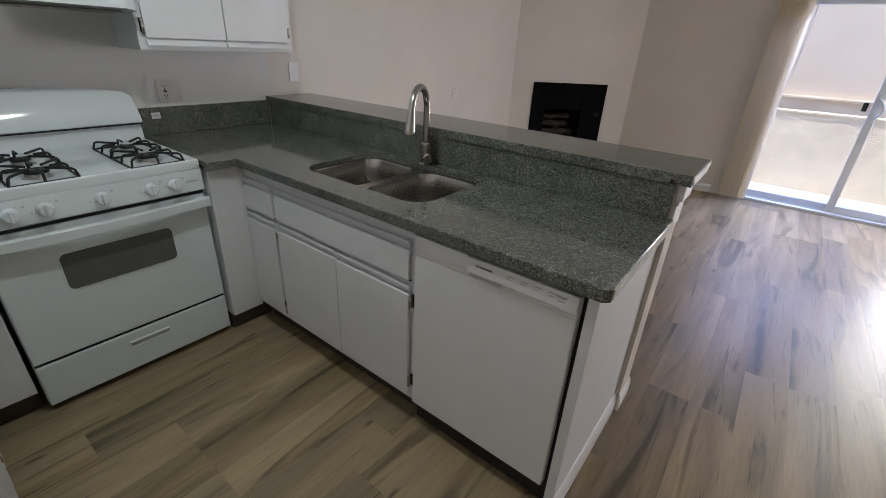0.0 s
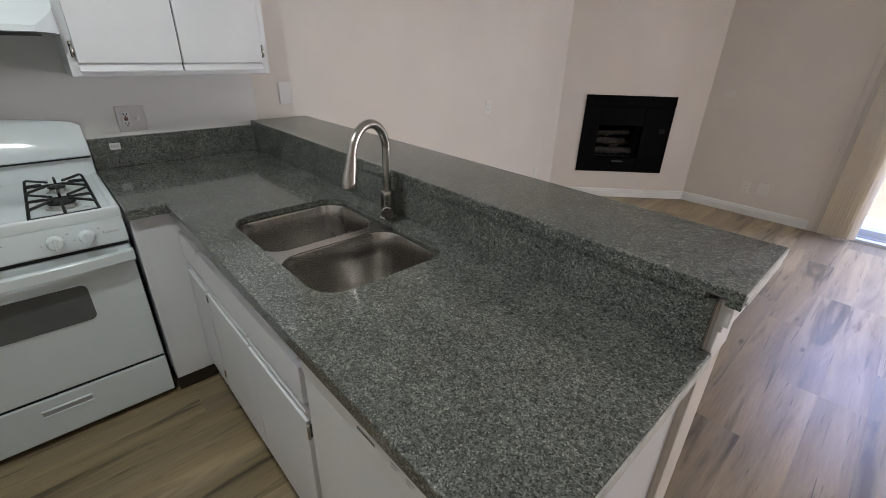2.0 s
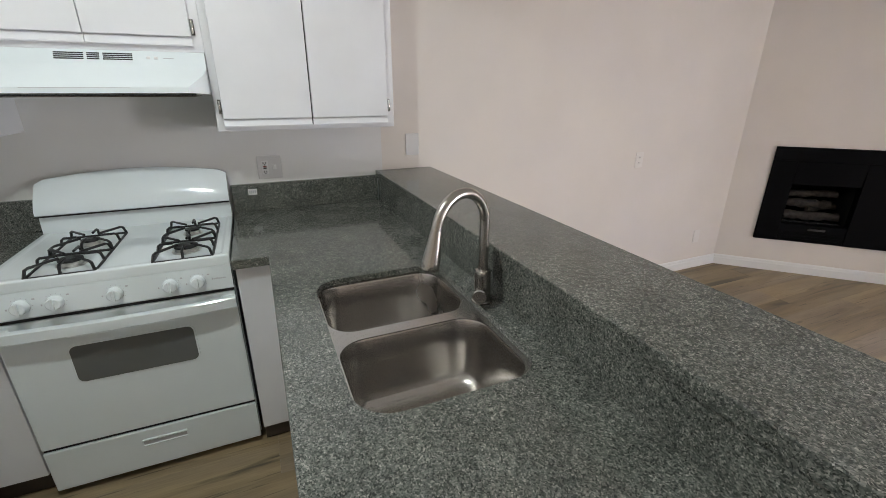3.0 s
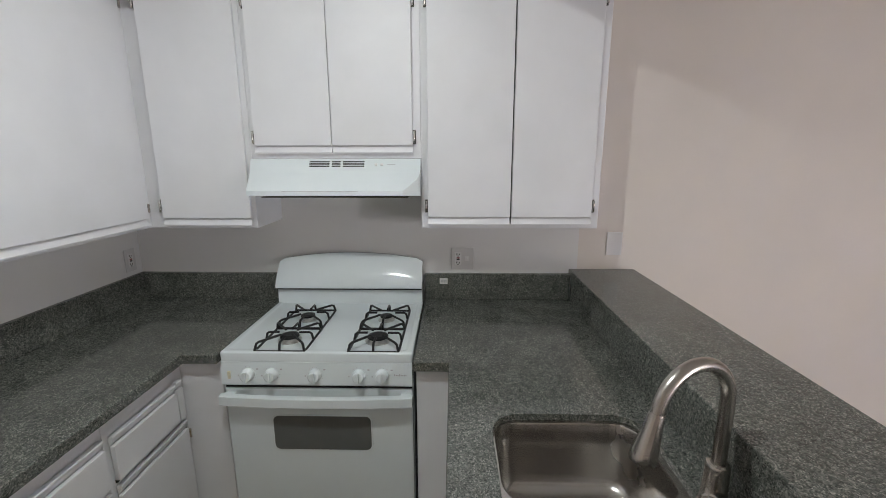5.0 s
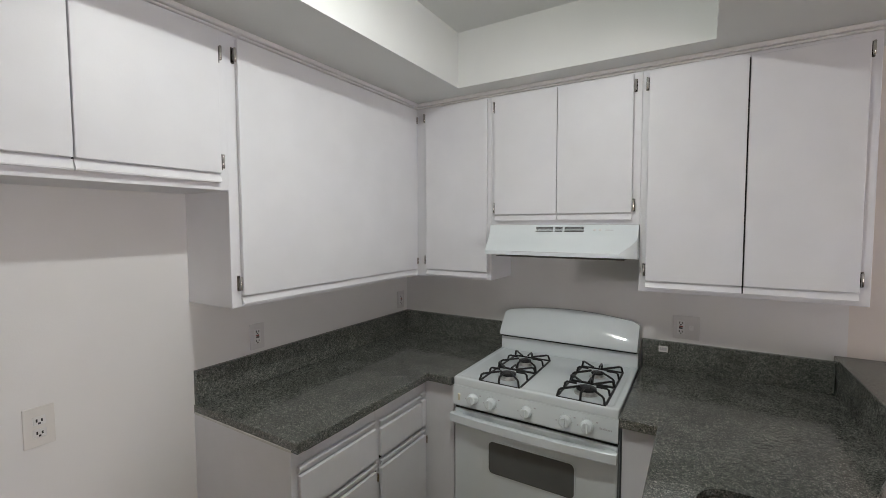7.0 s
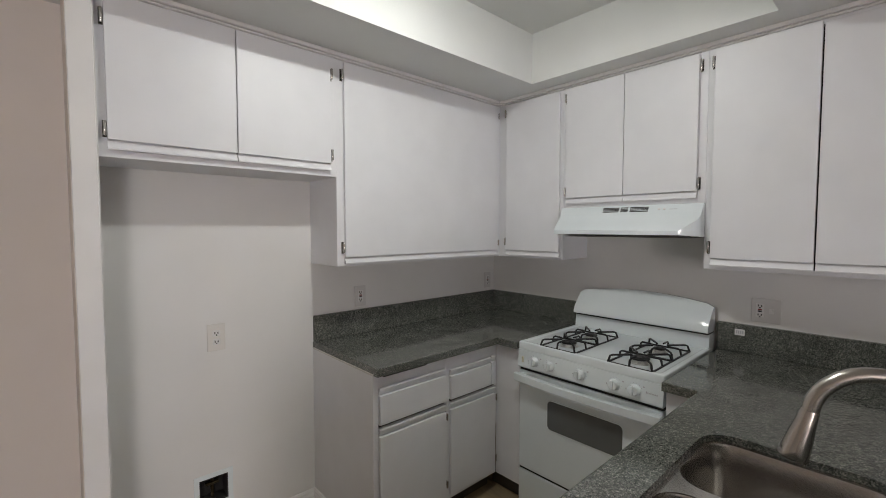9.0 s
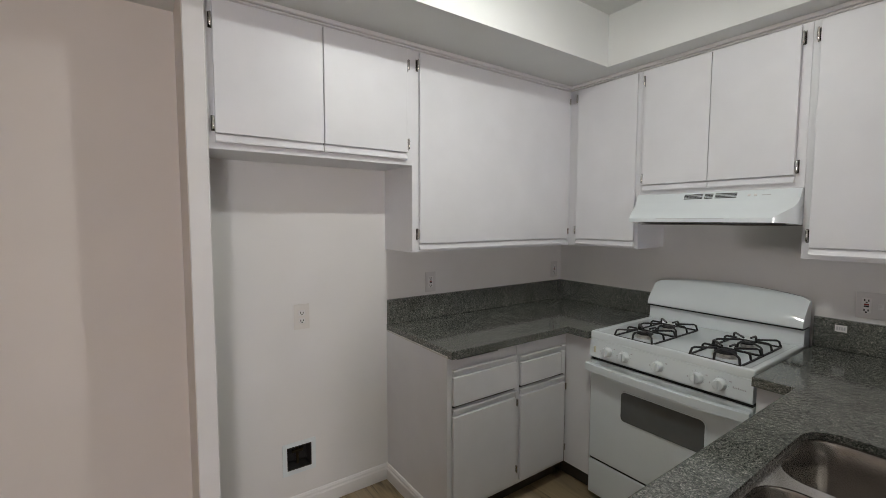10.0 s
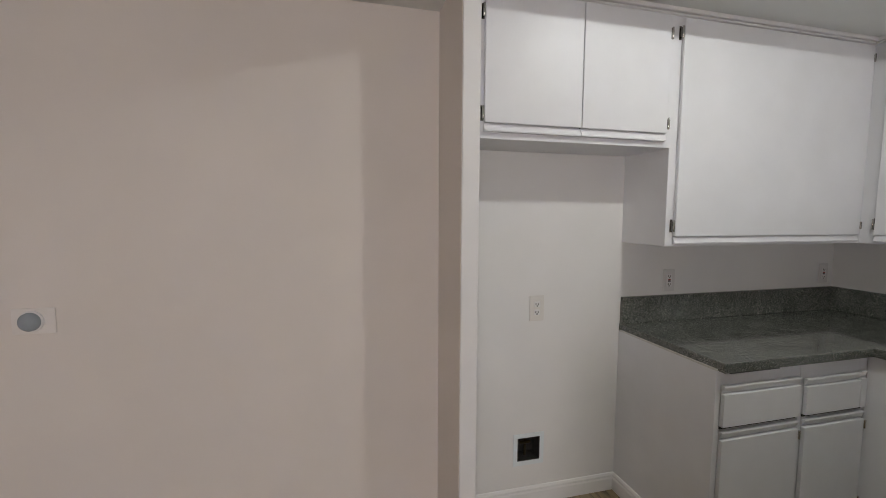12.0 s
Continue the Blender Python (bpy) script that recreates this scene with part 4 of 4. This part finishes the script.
def plate(name, m, w, h, label, category, mat=PLASTIC):
    ob = thing(name, m.translation, label, category, {"outlet": "wall outlets", "blank_plate": "blank wall plates"}.get(name, ""))
    p = part("cover_plate", box(bmesh.new(), -w / 2, w / 2, -h / 2, h / 2, 0, 0.006, bevel=0.0025, segments=2, m=m), mat, ob)
    return ob, p


def sockets(ob, m, x=0.0, gfci=False, body=PLASTIC, hole=SLOT):
    """Two sockets in one insert, each with two slots and an earth hole."""
    if gfci:
        ins = part("insert", box(bmesh.new(), x - 0.0165, x + 0.0165, -0.0335, 0.0335, 0.005, 0.0078, bevel=0.001, m=m), PLASTIC, ob)
        part("test_button", boxes((x - 0.008, x + 0.008, -0.0075, -0.0008, 0.0075, 0.009), m=m), SLOT, ins, "black button")
        part("reset_button", boxes((x - 0.008, x + 0.008, 0.0008, 0.0075, 0.0075, 0.009), m=m), RED, ins, "red button")
        ys = (-0.022, 0.022)
    else:
        ins = part("insert", boxes((x - 0.0165, x + 0.0165, 0.006, 0.034, 0.005, 0.0078), (x - 0.0165, x + 0.0165, -0.034, -0.006, 0.005, 0.0078), bevel=0.003, m=m), body, ob)
        ys = (-0.020, 0.020)
    for y in ys:
        for lim in ((x - 0.0085, x - 0.0043, y - 0.004, y + 0.006, 0.007, 0.0082), (x + 0.0043, x + 0.0085, y - 0.004, y + 0.005, 0.007, 0.0082),
                (x - 0.003, x + 0.003, y - 0.0115, y - 0.0055, 0.007, 0.0082)):
            part("slot", boxes(lim, m=m), hole, ins, "narrow socket slot")


m = frame_on("w", 1.466, 1.135)
o, p = plate("double_outlet_plate", m, 0.118, 0.118, "white two-gang plate with outlet and toggle switch", "outlet", PLATE)
sockets(o, m, -0.023, True)
part("toggle", boxes((0.0135, 0.0325, -0.0125, 0.0125, 0.005, 0.0066), (0.019, 0.027, -0.002, 0.010, 0.006, 0.015), bevel=0.001, m=m), PLASTIC, o, "white toggle switch")
m = frame_on("w", 2.254, 1.217)
plate("blank_plate", m, 0.080, 0.122, "blank white wall plate beside the cabinets", "wall plate")
m = frame_on("s", -1.305, 1.134)
o, p = plate("outlet", m, 0.074, 0.122, "white outlet above the counter with red and black buttons", "outlet", PLATE)
sockets(o, m, 0, True)
m = frame_on("s", -2.43, 1.138)
o, p = plate("outlet", m, 0.072, 0.118, "white outlet in the counter's corner", "outlet", PLATE)
sockets(o, m, 0, True)
m = frame_on("s", -0.524, 1.021)
o, p = plate("outlet", m, 0.078, 0.128, "white double outlet in the refrigerator recess", "outlet", IVORY)
sockets(o, m)
m = frame_on("w", 4.066, 1.02)
o, p = plate("outlet", m, 0.074, 0.116, "white outlet on the cream living room wall", "outlet", CREAMPLATE)
sockets(o, m, body=CREAMPLATE, hole=PAINTED)
m = frame_on("w", 4.9, 0.30)
plate("blank_plate", m, 0.074, 0.116, "cream blank plate low on the living room wall", "wall plate", CREAMPLATE)
m = frame_on("n", -0.885, 0.275)
o, p = plate("outlet", m, 0.074, 0.116, "cream outlet low on the wall beside the blinds", "outlet", CREAMPLATE)
sockets(o, m, body=CREAMPLATE, hole=PAINTED)
m = frame_on("n", -0.735, 0.285)
plate("blank_plate", m, 0.09, 0.116, "cream blank plate low on the wall beside the blinds", "wall plate", CREAMPLATE)
m = frame_on("n", -1.268, 1.14)
plate("blank_plate", m, 0.085, 0.055, "small cream plate beside the fireplace", "wall plate", CREAMPLATE)
# sensor on the wall by the recess
m = frame_on("s", 1.538, 1.08)
o, p = plate("sensor_plate", m, 0.138, 0.098, "white plate with a domed grey presence sensor", "sensor", CREAMPLATE)
part("collar", lathe(bmesh.new(), [(0.040, 0.005), (0.040, 0.012), (0.036, 0.016)], 32, m @ Matrix.Translation((-0.006, 0, 0))), PLASTIC, o, "white collar")
part("lens", lathe(bmesh.new(), [(0.035, 0.014), (0.034, 0.026), (0.028, 0.036), (0.016, 0.043), (0.004, 0.045)], 32, m @ Matrix.Translation((-0.006, 0, 0))), SENSORGREY, o, "domed grey lens")
# water supply box for the refrigerator, let into the wall
m = frame_on("s", (BX0 + BX1) / 2, (BZ0 + BZ1) / 2)
c = thing("water_supply_box", m.translation, "white recessed water supply box with dark inside", "valve box")
W, H = (BX1 - BX0) / 2, (BZ1 - BZ0) / 2
bm = slab([(-W - 0.022, -H - 0.022), (W + 0.022, -H - 0.022), (W + 0.022, H + 0.022), (-W - 0.022, H + 0.022)], 0.0002, 0.0035, [[(-W, -H), (W, -H), (W, H), (-W, H)]])
bmesh.ops.transform(bm, matrix=m, verts=bm.verts)
part("flange", bm, ENAMEL, c)
part("inside", boxes((-W, W, -H, H, -0.086, -0.082), (-W, -W + 0.003, -H, H, -0.082, 0), (W - 0.003, W, -H, H, -0.082, 0), (-W + 0.003, W - 0.003, -H, -H + 0.003, -0.082, 0),
        (-W + 0.003, W - 0.003, H - 0.003, H, -0.082, 0), m=m), BOXGREY, c, "near-black inside of the box")
bm = tube(bmesh.new(), [m @ Vector((0.004, y, -0.05)) for y in (-0.062, -0.02, 0.03)], 0.008, 10)
tube(bm, [m @ Vector((x, 0.012, -0.045)) for x in (-0.028, 0.03)], 0.009, 10)
v = part("valve", bm, BRASS, c, "dull brass valve")
part("valve_handle", box(bmesh.new(), -0.022, 0.014, 0.03, 0.042, -0.055, -0.042, bevel=0.003, m=m), IRON, v, "dark valve handle")
# small printed tag on the backsplash
c = thing("tag", (WX + 0.022, 1.368, 1.012), "small white printed tag stuck to the backsplash", "label")
p = part("paper", boxes((WX + 0.0212, WX + 0.0224, 1.346, 1.388, 1.000, 1.031)), PLASTIC, c)
part("print", boxes(*[(WX + 0.0222, WX + 0.0228, 1.351 + 0.0085 * i, 1.357 + 0.0085 * i, 1.008, 1.023) for i in range(4)]), GREYMARK, p, "unreadable grey print")

# ---- fireplace ----
c = thing("fireplace", tuple(DIAG @ Vector((0.726, 0, FZ0))), "black metal gas fireplace with ceramic logs", "fireplace")
for lim in ((FX0, FX0 + 0.17, -0.018, 0.06, FZ0, FZ1 - 0.11), (FX1 - 0.29, FX1, -0.018, 0.06, FZ0, FZ1 - 0.11), (FX0, FX1, -0.022, 0.06, FZ1 - 0.109, FZ1),
        (FX0 + 0.1705, FX1 - 0.2905, -0.012, 0.06, FZ0, FZ0 + 0.155), (FX0 + 0.1705, FX1 - 0.2905, -0.012, 0.06, FZ1 - 0.30, FZ1 - 0.11)):
    part("surround_panel", boxes(lim, bevel=0.003, m=DIAG), FIREBLACK, c)
IX0, IX1 = FX0 + 0.17, FX1 - 0.29
part("firebox", boxes((IX0 - 0.02, IX1 + 0.02, 0.40, 0.42, FZ0, FZ1), (IX0 - 0.02, IX0, 0.06, 0.40, FZ0, FZ1), (IX1, IX1 + 0.02, 0.06, 0.40, FZ0, FZ1),
        (IX0, IX1, 0.06, 0.40, FZ0, FZ0 + 0.145), (IX0, IX1, 0.06, 0.40, FZ1 - 0.02, FZ1), m=DIAG), BRICKPANEL, c)
part("louvre", boxes(*[(IX0 + 0.03, IX1 - 0.03, -0.0165, -0.012, FZ0 + 0.02 + 0.025 * k, FZ0 + 0.03 + 0.025 * k) for k in range(3)], m=DIAG), FIREBLACK, c)
part("control_plate", boxes((IX0 + 0.20, IX0 + 0.32, -0.0175, -0.0125, FZ0 + 0.108, FZ0 + 0.124), m=DIAG), BOXGREY, c, "small grey control label")
part("rating_label", boxes((FX1 - 0.115, FX1 - 0.055, -0.0195, -0.018, FZ1 - 0.37, FZ1 - 0.325), m=DIAG), BRICKPANEL, c, "dark small label")
for k, (x0, y0, z0, x1, y1, z1, r) in enumerate(((0.03, 0.13, 0.205, 0.43, 0.12, 0.210, 0.046), (0.02, 0.19, 0.300, 0.37, 0.17, 0.305, 0.044),
        (0.04, 0.22, 0.375, 0.40, 0.20, 0.400, 0.036), (0.20, 0.14, 0.255, 0.42, 0.24, 0.275, 0.026))):
    a, b = Vector((IX0 + x0, y0, FZ0 + z0)), Vector((IX0 + x1, y1, FZ0 + z1))
    pts = [DIAG @ (a.lerp(b, i / 9) + 0.012 * noise.noise_vector(Vector((k * 5, i * 0.7, 0)))) for i in range(10)]
    part("log", tube(bmesh.new(), pts, 0, 12, [r * (0.82 + 0.35 * noise.noise(Vector((i * 0.9, k * 3.1, 2)))) for i in range(10)]), LOG, c, "charred brown ceramic log")
part("grate_bar", boxes(*[(IX0 + 0.05 + 0.08 * k, IX0 + 0.065 + 0.08 * k, 0.08, 0.36, FZ0 + 0.145, FZ0 + 0.158) for k in range(5)], (IX0 + 0.03, IX1 - 0.03, 0.09, 0.105, FZ0 + 0.145, FZ0 + 0.160), m=DIAG), IRON, c)

# ---- sliding door, blinds ----
c = tagged(thing("door_1", (0.8, NY + 0.07, 0), "closed white aluminium sliding glass door to the balcony", "sliding door"), kind="structure")
part("outer_frame", boxes((OX0, OX0 + 0.05, NY + 0.02, NY + 0.13, 0, OZ), (OX1 - 0.05, OX1, NY + 0.02, NY + 0.13, 0, OZ), (OX0 + 0.05, OX1 - 0.05, NY + 0.02, NY + 0.13, OZ - 0.05, OZ),
        (OX0 + 0.05, OX1 - 0.05, NY - 0.01, NY + 0.13, 0, 0.030), (OX0 + 0.05, OX1 - 0.05, NY + 0.055, NY + 0.062, 0.030, 0.045), bevel=0.002), ALU, c)


def leaf(x0, x1, y, name):
    f = part(name, boxes((x0, x0 + 0.065, y, y + 0.032, 0.032, OZ - 0.052), (x1 - 0.065, x1, y, y + 0.032, 0.032, OZ - 0.052),
            (x0 + 0.065, x1 - 0.065, y, y + 0.032, 0.032, 0.105), (x0 + 0.065, x1 - 0.065, y, y + 0.032, OZ - 0.115, OZ - 0.052), bevel=0.003), ALU, c)
    g = part("pane", boxes((x0 + 0.06, x1 - 0.06, y + 0.013, y + 0.019, 0.10, OZ - 0.11)), GLASS, f, "clear glass")
    g.visible_shadow = False
    return f


leaf(-0.065, 0.835, NY + 0.085, "fixed_leaf")
f = leaf(0.765, 1.605, NY + 0.045, "sliding_leaf")
leaf(1.555, 2.41, NY + 0.085, "fixed_leaf")
pts = [(0.80 + 0.05 * math.sin(math.pi * k / 10), NY + 0.045 - 0.045 * math.sin(math.pi * k / 10), 0.965 + 0.2 * k / 10) for k in range(11)]
part("pull_handle", tube(bmesh.new(), pts, 0.009, 8), ALU, f, "curved white pull handle")
part("latch", boxes((0.70, 0.74, NY + 0.060, NY + 0.085, 1.04, 1.12), bevel=0.004), IRON, c, "black latch")
setting("trim_door", boxes((-0.305, -0.255, NY - 0.018, NY, 0, 2.14), (-0.255, -0.205, NY - 0.012, NY, 0, 2.14), (-0.205, OX0, NY - 0.02, NY, 0, 2.14), (OX0, OX1 + 0.1, NY - 0.018, NY, OZ, 2.14),
        (OX1, OX1 + 0.1, NY - 0.018, NY, 0, OZ), bevel=0.003), LWALL, "cream painted door casing", "trim")
c = thing("vertical_blinds", (-0.06, NY - 0.08, 0.02), "cream vertical blinds drawn aside in a stack", "blinds")
part("head_rail", boxes((-0.22, 2.5, NY - 0.11, NY - 0.06, 2.09, 2.135), bevel=0.003), VINYL, c)
for k in range(11):
    x = -0.185 + k * 0.021
    m = Matrix.Translation((x, NY - 0.085, 0)) @ Matrix.Rotation(radians(50 + 3 * math.sin(k * 2.1)), 4, "Z")
    ring = []
    for z in (0.025, 0.7, 1.4, 2.09):
        ring.append([m @ Vector((s * 0.044, 0.006 * (1 - s * s) + o, z)) for s, o in ((-1, 0), (-0.5, 0), (0, 0), (0.5, 0), (1, 0), (1, -0.0012), (0.5, -0.0012), (0, -0.0012), (-0.5, -0.0012), (-1, -0.0012))])
    part("vane", loft(bmesh.new(), ring), VINYL, c)
part("wand", tube(bmesh.new(), [(0.075, NY - 0.11, 1.32), (0.082, NY - 0.11, 2.09)], 0.004, 6), ALU, c, "thin control wand")

# ---- balcony and beyond ----
setting("balcony_floor", boxes((-2.6, 4.6, NY + T, 7.42, -0.16, -0.03)), CONCRETE, "pale sunlit concrete balcony floor", "balcony")
setting("balcony_parapet", boxes((-2.6, 4.6, 7.42, 7.58, -0.16, 0.885), (-2.6, 4.6, 7.40, 7.60, 0.885, 0.905)), STUCCO, "cream rough stucco balcony parapet", "parapet")
c = thing("neighbouring_building", (1.0, 10.2, -3.0), "pale pink stucco building across the gap", "building")
part("wall", boxes((-6, 9, 9.6, 9.9, -3.0, 4.2)), STUCCO_PINK, c)
part("ledge", boxes((-6, 9, 9.50, 9.6, 0.93, 0.975), bevel=0.01), STUCCO_PINK, c)
part("roof_edge", boxes((-6.1, 9.1, 9.4, 10.0, 4.2, 4.35), bevel=0.02), STUCCO_PINK, c)
setting("ground", boxes((-400, 400, -400, 400, -3.3, -3.0)), CONCRETE, "pale ground below the balcony", "ground")

# ---- floor planks ----
PW, PL, GAP = 0.181, 1.22, 0.0003
rng = random.Random(4)
floor = setting("floor", boxes((WX, EX, SY, NY, -0.011, -0.0065)), TOE, "weathered grey-brown wood-look vinyl plank floor", "floor")
made = {}


def plank_mesh(length):
    key = round(length, 3)
    if key not in made:
        bm = box(bmesh.new(), -PW / 2 + GAP / 2, PW / 2 - GAP / 2, -key / 2 + GAP / 2, key / 2 - GAP / 2, -0.006, 0.0)
        bmesh.ops.bevel(bm, geom=[e for e in bm.edges if all(v.co.z > -0.001 for v in e.verts)], offset=0.0002, segments=1, affect="EDGES")
        me = bpy.data.meshes.new("plank")
        bm.to_mesh(me)
        bm.free()
        me.materials.append(PLANK)
        made[key] = me
    return made[key]


cols = int(math.ceil((EX - WX) / PW))
for i in range(cols):
    x = WX + PW * (i + 0.5)
    y = SY - rng.choice((0.15, 0.4, 0.62, 0.85, 1.05))
    while y < NY:
        a, b = max(y, SY), min(y + PL, NY)
        y += PL
        if b - a < 0.05 or a - x > 7.85:
            continue
        ob = new("plank", plank_mesh(round(b - a, 2)))
        ob.location = (x, (a + b) / 2, 0)
        ob.parent = floor
